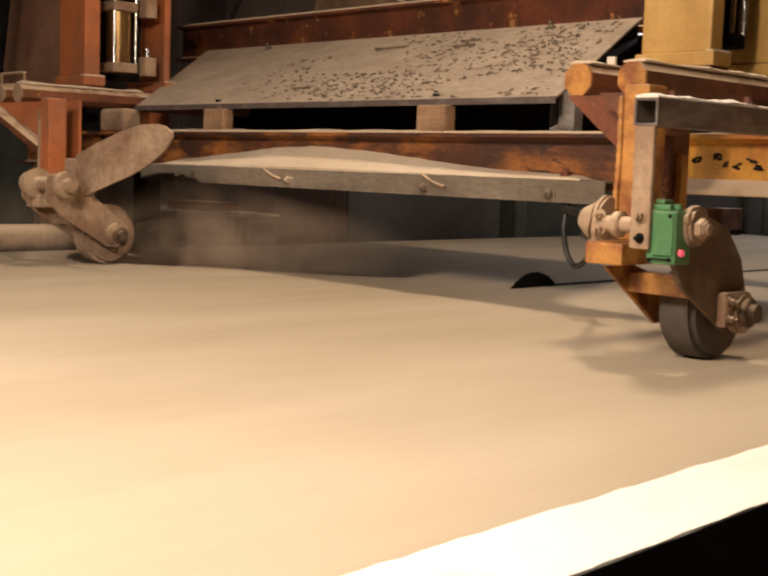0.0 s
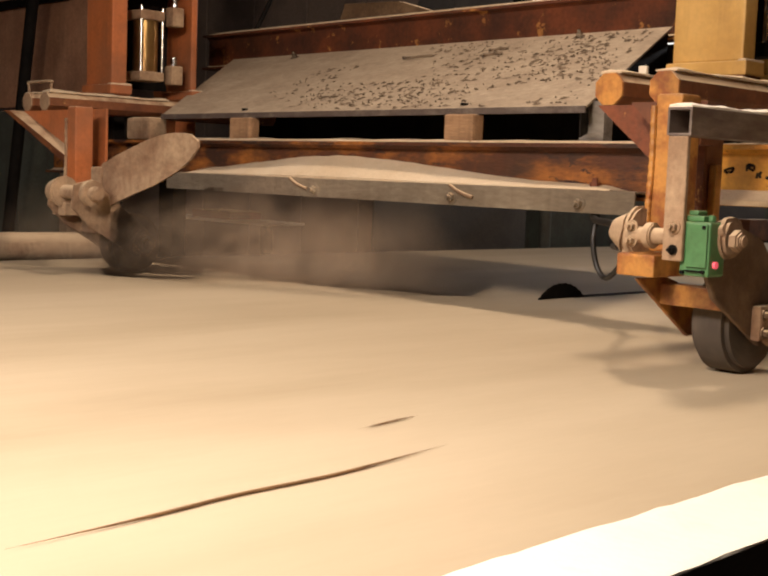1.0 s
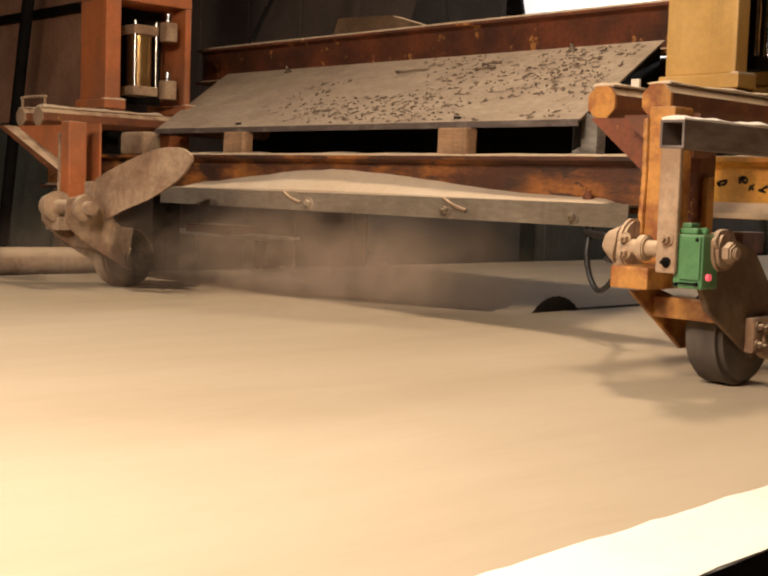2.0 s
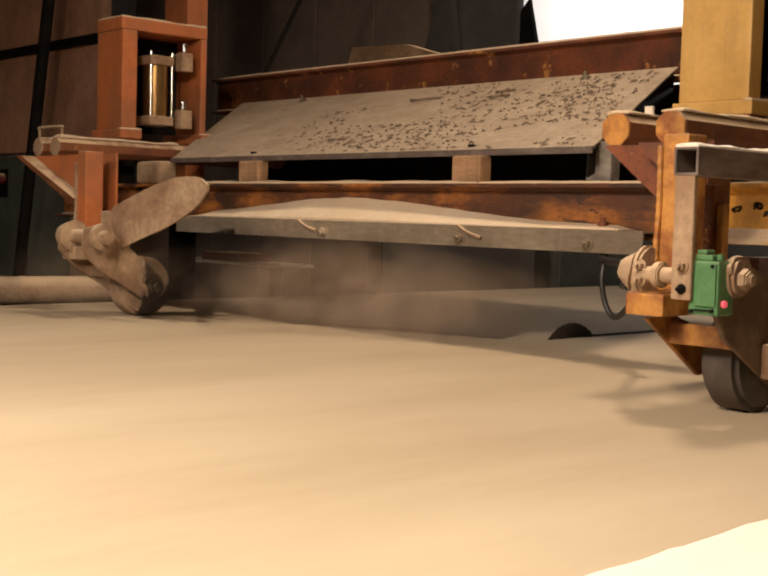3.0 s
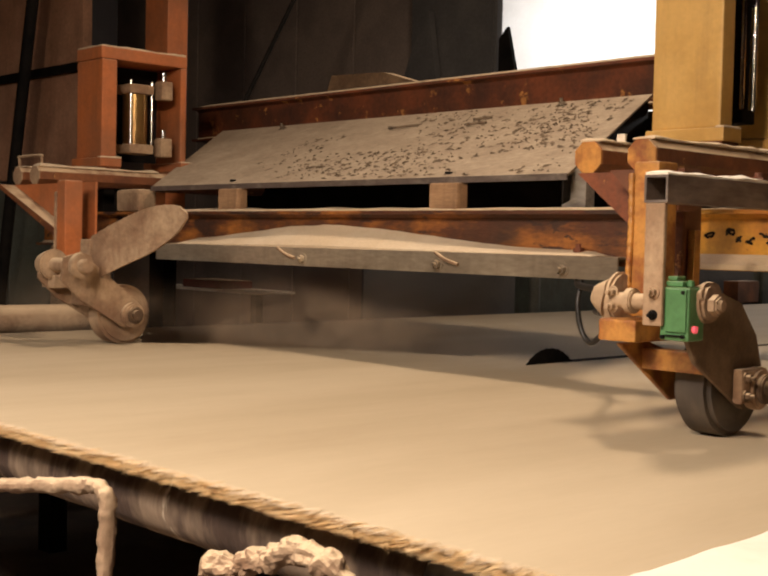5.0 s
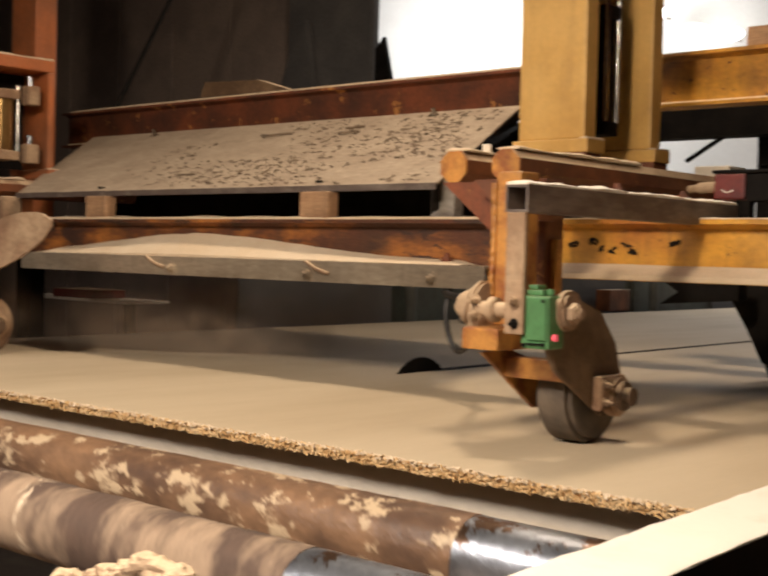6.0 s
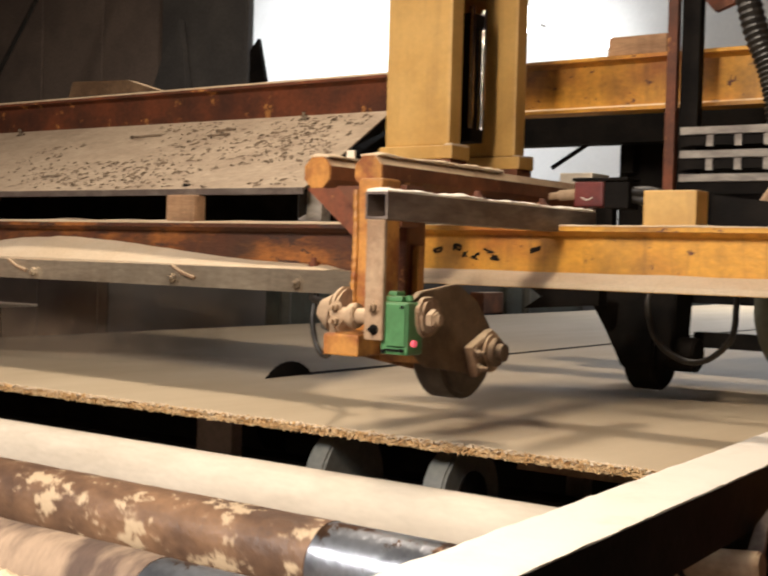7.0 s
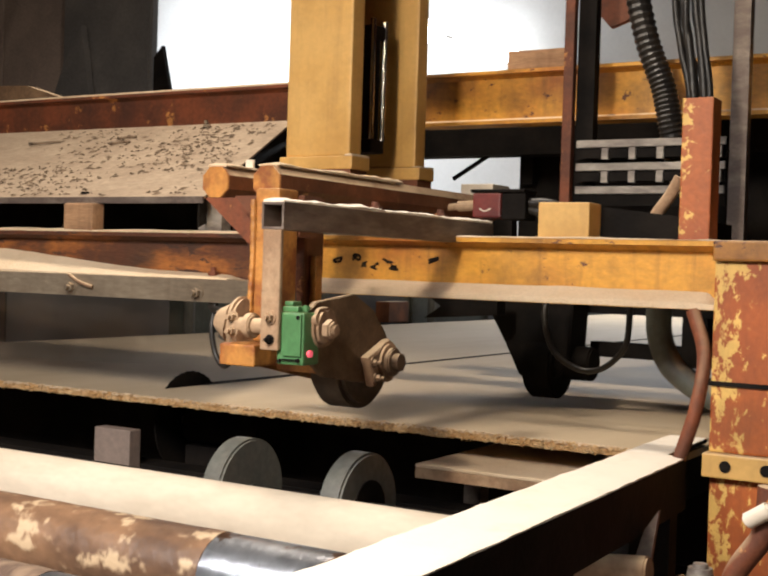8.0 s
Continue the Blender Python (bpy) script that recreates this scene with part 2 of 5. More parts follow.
def lone(name, bm, material, label="", category="", group="", kind="", origin=None, smooth=False):
    """Links a bmesh as a thing of one mesh, its origin at its base."""
    if origin is None:
        lo = [min(v.co[i] for v in bm.verts) for i in range(3)]
        hi = [max(v.co[i] for v in bm.verts) for i in range(3)]
        origin = ((lo[0] + hi[0]) / 2, (lo[1] + hi[1]) / 2, lo[2])
    org = Vector(origin)
    bmesh.ops.translate(bm, verts=bm.verts, vec=-org)
    me = bpy.data.meshes.new(name)
    bmesh.ops.recalc_face_normals(bm, faces=bm.faces)
    bm.to_mesh(me)
    bm.free()
    me.materials.append(material)
    if smooth:
        me.polygons.foreach_set("use_smooth", [True] * len(me.polygons))
        me.set_sharp_from_angle(angle=radians(35))
    o = new(name, me)
    o.location = org
    ORIGIN[o] = org
    return tagged(o, label, category, group, kind)


def box(x0, x1, y0, y1, z0, z1, bevel=0.0, bm=None, m=None):
    bm = bm or bmesh.new()
    made = bmesh.ops.create_cube(bm, size=1.0, matrix=Matrix.Translation(((x0 + x1) / 2, (y0 + y1) / 2, (z0 + z1) / 2)) @ Matrix.Diagonal((x1 - x0, y1 - y0, z1 - z0, 1)))
    vs = made["verts"]
    if bevel:
        es = list({e for v in vs for e in v.link_edges})
        r = bmesh.ops.bevel(bm, geom=es, offset=bevel, segments=2, affect="EDGES", profile=0.6)
        vs = list({v for f in r["faces"] for v in f.verts} | {v for v in vs if v.is_valid})
    if m is not None:
        bmesh.ops.transform(bm, matrix=m, verts=[v for v in vs if v.is_valid])
    return bm


def rod(p, q, r, n=24, bm=None, r2=None, bevel=0.0):
    bm = bm or bmesh.new()
    p, q = Vector(p), Vector(q)
    turn = (q - p).to_track_quat("Z", "Y").to_matrix().to_4x4()
    made = bmesh.ops.create_cone(bm, cap_ends=True, segments=n, radius1=r, radius2=r if r2 is None else r2, depth=(q - p).length, matrix=Matrix.Translation((p + q) / 2) @ turn)
    if bevel:
        vs = set(made["verts"])
        es = [e for e in bm.edges if e.verts[0] in vs and e.verts[1] in vs and any(len(f.verts) > 4 for f in e.link_faces)]
        bmesh.ops.bevel(bm, geom=es, offset=bevel, segments=2, affect="EDGES")
    return bm


def hose(points, r, n=12, bm=None, ridges=0.0, steps=10):
    """A round hose along a smooth line through points."""
    bm = bm or bmesh.new()
    pts = [Vector(p) for p in points]
    ext = [pts[0] * 2 - pts[1], *pts, pts[-1] * 2 - pts[-2]]
    line = []
    for i in range(len(pts) - 1):
        a, b, c, d = ext[i : i + 4]
        for k in range(steps):
            t = k / steps
            line.append(0.5 * (2 * b + (c - a) * t + (2 * a - 5 * b + 4 * c - d) * t * t + (3 * b - a - 3 * c + d) * t ** 3))
    line.append(pts[-1])
    rings, side = [], None
    for i, p in enumerate(line):
        way = (line[min(i + 1, len(line) - 1)] - line[max(i - 1, 0)]).normalized()
        if side is None:
            side = way.orthogonal().normalized()
        side = (side - way * side.dot(way)).normalized()
        other = way.cross(side)
        rr = r * (1 + (ridges if i % 2 else 0))
        rings.append([bm.verts.new(p + rr * (math.cos(2 * math.pi * k / n) * side + math.sin(2 * math.pi * k / n) * other)) for k in range(n)])
    for a, b in zip(rings, rings[1:]):
        for k in range(n):
            bm.faces.new((a[k], a[(k + 1) % n], b[(k + 1) % n], b[k]))
    bm.faces.new(rings[0][::-1])
    bm.faces.new(rings[-1])
    return bm


def prism(profile, axis, a, b, bm=None, bevel=0.0):
    """A flat outline drawn out along an axis from a to b. x: outline in (y, z); y: in (x, z); z: in (x, y)."""
    bm = bm or bmesh.new()

    def at(u, v, w):
        return {"x": (w, u, v), "y": (u, w, v), "z": (u, v, w)}[axis]

    lo = [bm.verts.new(at(u, v, a)) for u, v in profile]
    hi = [bm.verts.new(at(u, v, b)) for u, v in profile]
    n = len(profile)
    fs = [bm.faces.new(lo[::-1]), bm.faces.new(hi)]
    fs += [bm.faces.new((lo[i], lo[(i + 1) % n], hi[(i + 1) % n], hi[i])) for i in range(n)]
    if bevel:
        bmesh.ops.bevel(bm, geom=list({e for f in fs for e in f.edges}), offset=bevel, segments=2, affect="EDGES")
    return bm


def i_profile(c, z0, z1, w, tf=0.012, tw=0.010, fillet=0.012):
    h = w / 2
    k = fillet
    return [(c - h, z0), (c + h, z0), (c + h, z0 + tf), (c + tw + k, z0 + tf), (c + tw / 2, z0 + tf + k), (c + tw / 2, z1 - tf - k), (c + tw + k, z1 - tf), (c + h, z1 - tf), (c + h, z1), (c - h, z1),
            (c - h, z1 - tf), (c - tw - k, z1 - tf), (c - tw / 2, z1 - tf - k), (c - tw / 2, z0 + tf + k), (c - tw - k, z0 + tf), (c - h, z0 + tf)]


def square_tube(x0, x1, y0, y1, z0, z1, wall=0.005):
    """A square tube along y, open at both ends."""
    bm = bmesh.new()
    rings = []
    for y in (y0, y1):
        for d in (0, wall):
            rings.append([bm.verts.new(p) for p in ((x0 + d, y, z0 + d), (x1 - d, y, z0 + d), (x1 - d, y, z1 - d), (x0 + d, y, z1 - d))])
    o0, i0, o1, i1 = rings
    for k in range(4):
        j = (k + 1) % 4
        bm.faces.new((o0[k], o0[j], o1[j], o1[k]))
        bm.faces.new((i0[k], i1[k], i1[j], i0[j]))
        bm.faces.new((o0[k], i0[k], i0[j], o0[j]))
        bm.faces.new((o1[k], o1[j], i1[j], i1[k]))
    return bm


def bolt(p, axis, r=0.012, h=0.012):
    """A hexagon head on a washer; axis points out of the surface."""
    p, a = Vector(p), Vector(axis).normalized()
    bm = rod(p, p + a * 0.003, r * 1.5, 18)
    rod(p + a * 0.003, p + a * (0.003 + h), r, 6, bm)
    rod(p + a * (0.003 + h), p + a * (0.006 + 1.6 * h), r * 0.55, 12, bm)
    return bm


def mound(x0, x1, y0, y1, z, height, nx=60, ny=8, seed=0.0, edge=0.35):
    """A heap of dust along x: highest at the back, uneven, thin at the rims."""
    bm = bmesh.new()
    grid = []
    for i in range(nx + 1):
        row = []
        for j in range(ny + 1):
            u, v = i / nx, j / ny
            x, y = x0 + (x1 - x0) * u, y0 + (y1 - y0) * v
            ends = min(1, u / 0.03, (1 - u) / 0.03)
            h = height(u) if callable(height) else height
            n = noise.noise((x * 5, y * 9, seed)) * 0.10 + noise.noise((x * 17, y * 25, seed)) * 0.03
            row.append(bm.verts.new((x, y + 0.004 * noise.noise((x * 14, seed, 3.0)) * (1 if j == 0 else 0), z + max(0.0015, h * ends * (edge + (1 - edge) * v) * (1 + n)))))
        grid.append(row)
    for i in range(nx):
        for j in range(ny):
            bm.faces.new((grid[i][j], grid[i + 1][j], grid[i + 1][j + 1], grid[i][j + 1]))
    low = [[bm.verts.new((v.co.x, v.co.y, z - 0.001)) for v in line] for line in ([r[0] for r in grid], [r[-1] for r in grid])]
    for i in range(nx):
        bm.faces.new((low[0][i], low[0][i + 1], grid[i + 1][0], grid[i][0]))
        bm.faces.new((grid[i][-1], grid[i + 1][-1], low[1][i + 1], low[1][i]))
    return bm


def dust_cap(x0, x1, y0, y1, z, h, seed=0.0):
    """A thin uneven layer of dust lying on a flat top, rounded at its rims."""
    bm = bmesh.new()
    nx, ny = max(4, min(120, int((x1 - x0) / 0.012))), max(4, min(120, int((y1 - y0) / 0.012)))
    top, low = [], []
    for i in range(nx + 1):
        a, b = [], []
        for j in range(ny + 1):
            x, y = x0 + (x1 - x0) * i / nx, y0 + (y1 - y0) * j / ny
            rim = i in (0, nx) or j in (0, ny)
            n = 0.75 + 0.6 * noise.noise((x * 9, y * 9, seed)) + 0.3 * noise.noise((x * 40, y * 40, seed))
            w = 0.003 * noise.noise((x * 30, y * 30, seed + 4))
            a.append(bm.verts.new((x + w, y + w, z + h * max(0.08, n) * (0.55 if rim else 1.0))))
            b.append(bm.verts.new((x, y, z)))
        top.append(a)
        low.append(b)
    for i in range(nx):
        for j in range(ny):
            bm.faces.new((top[i][j], top[i + 1][j], top[i + 1][j + 1], top[i][j + 1]))
            bm.faces.new((low[i][j], low[i][j + 1], low[i + 1][j + 1], low[i + 1][j]))
    for i in range(nx):
        bm.faces.new((low[i][0], low[i + 1][0], top[i + 1][0], top[i][0]))
        bm.faces.new((top[i][ny], top[i + 1][ny], low[i + 1][ny], low[i][ny]))
    for j in range(ny):
        bm.faces.new((top[0][j], top[0][j + 1], low[0][j + 1], low[0][j]))
        bm.faces.new((low[nx][j], low[nx][j + 1], top[nx][j + 1], top[nx][j]))
    return bm


BOARD_Z = 0.95
PIVOT_Y, PIVOT_Z = -0.65, 1.245
AXLE_Y, AXLE_Z, WHEEL_R = -0.416, 1.062, 0.112

# ---------------------------------------------------------------- the hall
lone("floor", box(-14, 9, -16, 24, -0.2, 0.0), M_CONCRETE, "dusty grey-brown concrete hall floor", "floor", kind="structure")
lone("ceiling", box(-14, 9, -16, 24, 6.2, 6.4), M_DARKWALL, "dark hall ceiling", "ceiling", kind="structure")
lone("wall_far", box(-14, 9, 22.0, 22.3, 0, 6.2), M_WALL, "white painted far hall wall", "wall", kind="structure")
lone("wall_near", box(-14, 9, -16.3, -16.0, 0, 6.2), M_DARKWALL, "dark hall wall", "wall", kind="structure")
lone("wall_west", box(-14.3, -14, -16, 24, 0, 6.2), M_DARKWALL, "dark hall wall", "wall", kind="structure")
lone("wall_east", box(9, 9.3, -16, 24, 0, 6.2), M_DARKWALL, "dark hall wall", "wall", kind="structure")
bright = lone("bright_partition", box(-14.0, -1.2, 11.9, 12.0, 0.0, 6.2), M_WALL, "white lit partition wall behind the line", "wall", kind="structure")


def wall_lamp(x, y, z, rx, rz, label):
    o = thing("wall_lamp", x, y, z, label, "lamp", "lamps on the partition")
    part("arm", rod((x, y + rx * 0.7, z), (x, 11.9, z), 0.012, 12), M_GREYTUBE, o)
    bm = bmesh.new()
    bmesh.ops.create_uvsphere(bm, u_segments=28, v_segments=14, radius=1.0, matrix=Matrix.Translation((x, y, z)) @ Matrix.Diagonal((rx, rx * 0.8, rz, 1)))
    part("bulb_face", bm, M_LAMP, o, "glaring white lamp face", smooth=True)


wall_lamp(-5.60, 11.4, 4.56, 0.18, 0.17, "glaring round hall lamp on the white partition")
wall_lamp(-5.01, 11.4, 4.23, 0.26, 0.13, "glaring wide hall lamp fixed lower down")
wall_lamp(-4.60, 11.4, 4.18, 0.26, 0.10, "glaring wide hall lamp beside another")

# ---------------------------------------------------------------- the board on its rollers
board = thing("pressed_board", 0, 0, BOARD_Z - 0.018, "long cream pressed-wood board with a ragged end", "board")
BX0, BX1, BY1 = -2.42, 1.39, 16.5


def board_body():
    """The slab, its tail end at y = 0, slightly wavy and broken along that end."""
    bm = bmesh.new()
    n = 260
    xs = [BX0 + (BX1 - BX0) * i / n for i in range(n + 1)]
    rows = []
    for z in (BOARD_Z, BOARD_Z - 0.018):
        tail = [bm.verts.new((x, 0.006 * noise.noise((x * 9, z * 90, 0)) + 0.005 * noise.noise((x * 40, z * 90, 2)), z)) for x in xs]
        back = [bm.verts.new((x, 0.05, z)) for x in xs]
        rows.append((tail, back, bm.verts.new((BX0, BY1, z)), bm.verts.new((BX1, BY1, z))))
    (t0, b0, l0, r0), (t1, b1, l1, r1) = rows
    for i in range(n):
        bm.faces.new((t0[i], t0[i + 1], b0[i + 1], b0[i]))
        bm.faces.new((t1[i + 1], t1[i], b1[i], b1[i + 1]))
        bm.faces.new((t0[i], t1[i], t1[i + 1], t0[i + 1]))
    bm.faces.new((*b0, r0, l0))
    bm.faces.new((*b1[::-1], l1, r1))
    bm.faces.new((l0, r0, r1, l1))
    bm.faces.new((t0[0], b0[0], l0, l1, b1[0], t1[0]))
    bm.faces.new((t0[-1], t1[-1], b1[-1], r1, r0, b0[-1]))
    return bm


part("slab", board_body(), M_BOARD, board)


def edge_chips(count, seed, reach, zr, size):
    """Torn wood flakes standing out of the board's end."""
    rnd = random.Random(seed)
    bm = bmesh.new()
    for _ in range(count):
        x, z = rnd.uniform(BX0, BX1), BOARD_Z + rnd.uniform(*zr)
        y = rnd.uniform(-reach, reach * 0.5)
        a, b, c = rnd.uniform(0.5, 1.6) * size, rnd.uniform(0.3, 0.8) * size, rnd.uniform(0.08, 0.2) * size
        m = Matrix.Translation((x, y, z)) @ Euler((rnd.uniform(-0.7, 0.7), rnd.uniform(-0.6, 0.6), rnd.uniform(-1.2, 1.2))).to_matrix().to_4x4()
        vs = [bm.verts.new(m @ Vector(p)) for p in ((-a, 0, -c), (0, -b, -c), (a, 0.2 * b, -c), (0, b, -c), (-a * 0.8, 0, c), (0, -b * 0.8, c), (a * 0.8, 0.2 * b, c), (0, b * 0.8, c))]
        for f in ((3, 2, 1, 0), (4, 5, 6, 7), (0, 1, 5, 4), (1, 2, 6, 5), (2, 3, 7, 6), (3, 0, 4, 7)):
            bm.faces.new([vs[i] for i in f])
    return bm


tagged(part("torn_edge", edge_chips(6500, 5, 0.006, (-0.018, 0.001), 0.0075), M_CHIP, board, "torn brown wood flakes along the board's end"), kind="stuff")
tagged(part("crumb_rim", edge_chips(1500, 6, 0.012, (-0.002, 0.004), 0.006), M_DUST, board, "pale crumbs clinging to the rim"), kind="stuff")

# the cut behind the blade, its inner shade a black strip; then the blade
lone("saw_kerf", prism([(-0.475, 0.56), (-0.425, 0.56), (-0.420, 1.8), (-0.400, 12.0), (-0.425, 12.0), (-0.455, 1.8)], "z", BOARD_Z - 0.01, BOARD_Z + 0.002), M_INK, "thin black strip standing for a saw cut along the board", "saw cut")
blade = thing("circular_saw", -0.437, 0.5, 0.70, "dark circular saw blade rising through the board", "saw")
bm = bmesh.new()
zc, r = BOARD_Z + 0.05 - 0.17, 0.17
teeth = []
for i in range(72):
    a = 2 * math.pi * i / 72
    rr = r + (0.003 if i % 2 else 0.0)
    teeth.append((0.5 + rr * math.cos(a), zc + rr * math.sin(a)))
part("blade", prism(teeth, "x", -0.443, -0.437), M_BLACK, blade)
part("hub", rod((-0.47, 0.5, zc), (-0.41, 0.5, zc), 0.04), M_GREYTUBE, blade)
part("motor", rod((-0.41, 0.5, zc), (-0.10, 0.5, zc), 0.07, 28), M_BLACK, blade)
part("stand", box(-0.40, -0.15, 0.44, 0.56, 0.0, zc - 0.071), M_BLACK, blade)


def roller(y, material, label, x1=1.27, bare=0.0, rough=0.0):
    zc, r = BOARD_Z - 0.0185 - 0.075, 0.075
    o = thing("conveyor_roller", -0.55, y, zc, label, "roller", "rollers under the board")
    bm = bmesh.new()
    nx, n = 150, 36
    x0 = -2.4
    xe = x1 - bare
    rings = []
    for i in range(nx + 1):
        x = x0 + (xe - x0) * i / nx
        ring = []
        for k in range(n):
            a = 2 * math.pi * k / n
            rr = r - rough + rough * (0.6 * noise.noise((x * 6, math.cos(a) * 3, math.sin(a) * 3 + y)) + 0.5 * noise.noise((x * 25, math.cos(a) * 5, math.sin(a) * 5 + y)))
            ring.append(bm.verts.new((x, y + rr * math.cos(a), zc + rr * math.sin(a))))
        rings.append(ring)
    for p, q in zip(rings, rings[1:]):
        for k in range(n):
            bm.faces.new((p[k], p[(k + 1) % n], q[(k + 1) % n], q[k]))
    bm.faces.new(rings[0])
    bm.faces.new(rings[-1])
    part("shell", bm, material, o, smooth=True)
    if bare:
        part("bare_end", rod((xe - 0.01, y, zc), (x1, y, zc), r - rough - 0.001, 48), M_BARE, o, "bare polished steel end", smooth=True)
    part("axle", rod((-2.55, y, zc), (x1 + 0.03, y, zc), 0.02, 16), M_BLACK, o, smooth=True)
    return o


ROLLERS = [
    roller(-0.77, M_ROLL1, "conveyor roller evenly coated with pale dust", rough=0.0005),
    roller(-1.12, M_ROLL2, "brown crusted conveyor roller with a bare steel end", bare=0.26, rough=0.002),
    roller(-1.47, M_ROLL3, "conveyor roller with flaking bark-like dust crust", bare=0.30, rough=0.004),
]
for k in range(8):
    ROLLERS.append(copy_thing(ROLLERS[0], Matrix.Translation((-0.55, -2.3 - 0.9 * k, ROLLERS[0].location.z))))
for y in (1.6, 2.8, 4.0, 5.4, 7.0, 8.8, 10.6):
    ROLLERS.append(copy_thing(ROLLERS[0], Matrix.Translation((-0.55, y, ROLLERS[0].location.z))))


def support_disc(x, y, label, hollow):
    r, zc = 0.135, BOARD_Z - 0.0185 - 0.135
    o = thing("support_disc", x, y, zc, label, "support wheel", "discs under the board")
    bm = rod((x - 0.03, y, zc), (x + 0.03, y, zc), r, 56, bevel=0.006)
    part("tyre", bm, M_DISC, o, smooth=True)
    # hollow: a black disc paints the shade of a sunk hub
    part("hub", rod((x + 0.028, y, zc), (x + 0.034, y, zc), 0.07 if hollow else 0.02, 32), M_BLACK if hollow else M_DISC, o, "black disc standing for a sunk hub" if hollow else "")
    return o


support_disc(0.37, -0.24, "grey plastic support disc under the board", False)
support_disc(0.72, -0.24, "grey plastic support disc with a dark hub", True)
lone("disc_shaft", rod((-2.3, -0.24, 0.7965), (1.3, -0.24, 0.7965), 0.018, 16), M_BLACK, "dark shaft through the support discs", "shaft", smooth=True)

# sheet metal table and frame below the board
o = thing("infeed_table", 1.0, 0.4, 0.60, "small dusty sheet-metal table below the board", "table")
part("top", box(0.74, 1.27, 0.0, 0.62, 0.868, 0.876, 0.002), M_DUST, o)
part("lip", box(0.74, 1.27, 0.0, 0.006, 0.84, 0.8675), M_DUSTY, o)
part("leg", box(0.78, 0.83, 0.2, 0.25, 0.0, 0.867), M_GREYTUBE, o)
part("leg", box(1.2, 1.25, 0.21, 0.26, 0.0, 0.867), M_GREYTUBE, o)
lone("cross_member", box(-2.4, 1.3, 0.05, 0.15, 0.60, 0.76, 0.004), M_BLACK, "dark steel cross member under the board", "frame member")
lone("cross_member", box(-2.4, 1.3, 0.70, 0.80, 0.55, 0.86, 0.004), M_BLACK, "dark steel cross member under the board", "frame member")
lone("wooden_packer", box(-0.39, -0.245, 0.0, 0.049, 0.62, 0.865, 0.004), M_CABBROWN, "brown wooden packer against the frame", "wood block")
lone("machine_skirt", box(-2.4, 0.6, 1.2, 1.24, 0.0, 0.86), M_CABBROWN, "brown sheet skirt under the board", "machine panel")

caked = thing("caked_pipe", 0.3, -1.72, 0.70, "bent pipe thickly caked with wood dust", "pipe")


def crusted(bm, amount, scale):
    """Lumps of caked dust on a smooth form."""
    bmesh.ops.subdivide_edges(bm, edges=bm.edges, cuts=1)
    bm.normal_update()
    for v in bm.verts:
        v.co += v.normal * amount * (noise.noise(v.co * scale) + 0.6 * noise.noise(v.co * scale * 2.7))
    return bm


part("bend", crusted(hose([(-0.40, -1.65, 0.80), (-0.03, -1.65, 0.86), (0.19, -1.65, 0.896), (0.262, -1.65, 0.903), (0.285, -1.65, 0.88), (0.285, -1.65, 0.80), (0.275, -1.65, 0.66)], 0.015, 12), 0.005, 45), M_DUSTY, caked, smooth=True)
part("foot", crusted(rod((0.275, -1.65, 0.0), (0.275, -1.65, 0.68), 0.014, 14), 0.004, 40), M_DUSTY, caked, smooth=True)
clamp = thing("caked_clamp", 0.8, -1.64, 0.0, "clamp thickly caked with pale crumbling dust", "clamp")
part("jaw", crusted(hose([(0.60, -1.65, 0.83), (0.69, -1.64, 0.853), (0.77, -1.64, 0.885), (0.84, -1.64, 0.900), (0.90, -1.64, 0.885), (0.93, -1.63, 0.84)], 0.020, 14), 0.011, 30), M_DUSTY, clamp)
part("stem", crusted(rod((0.93, -1.63, 0.0), (0.93, -1.63, 0.85), 0.016, 12), 0.004, 40), M_DUSTY, clamp, smooth=True)
rail = thing("side_rail", 1.39, -1.5, 0.0, "steel side rail thick with white dust", "rail")


def askew(bm):
    """The rail stands slightly askew to the line."""
    for v in bm.verts:
        v.co.x += -0.03 * v.co.y - 0.006
    return bm


part("channel", askew(prism([(1.307, 0.965), (1.453, 0.965), (1.453, 0.850), (1.447, 0.850), (1.447, 0.957), (1.307, 0.957)], "y", -3.6, 0.0)), M_BLACK, rail)
part("channel_end", askew(prism([(1.307, 0.965), (1.405, 0.965), (1.405, 0.957), (1.307, 0.957)], "y", 0.0, 0.36)), M_BLACK, rail)
part("dust", askew(dust_cap(1.308, 1.452, -3.6, -0.001, 0.9652, 0.007, 8.0)), M_RAIL, rail, "thick white dust on the rail", smooth=True)
part("dust", askew(dust_cap(1.308, 1.404, 0.0, 0.355, 0.9652, 0.007, 9.0)), M_RAIL, rail, smooth=True)
for y in (-3.2, -1.75, -0.1):
    part("leg", askew(box(1.403, 1.446, y, y + 0.06, 0.0, 0.956)), M_BLACK, rail)

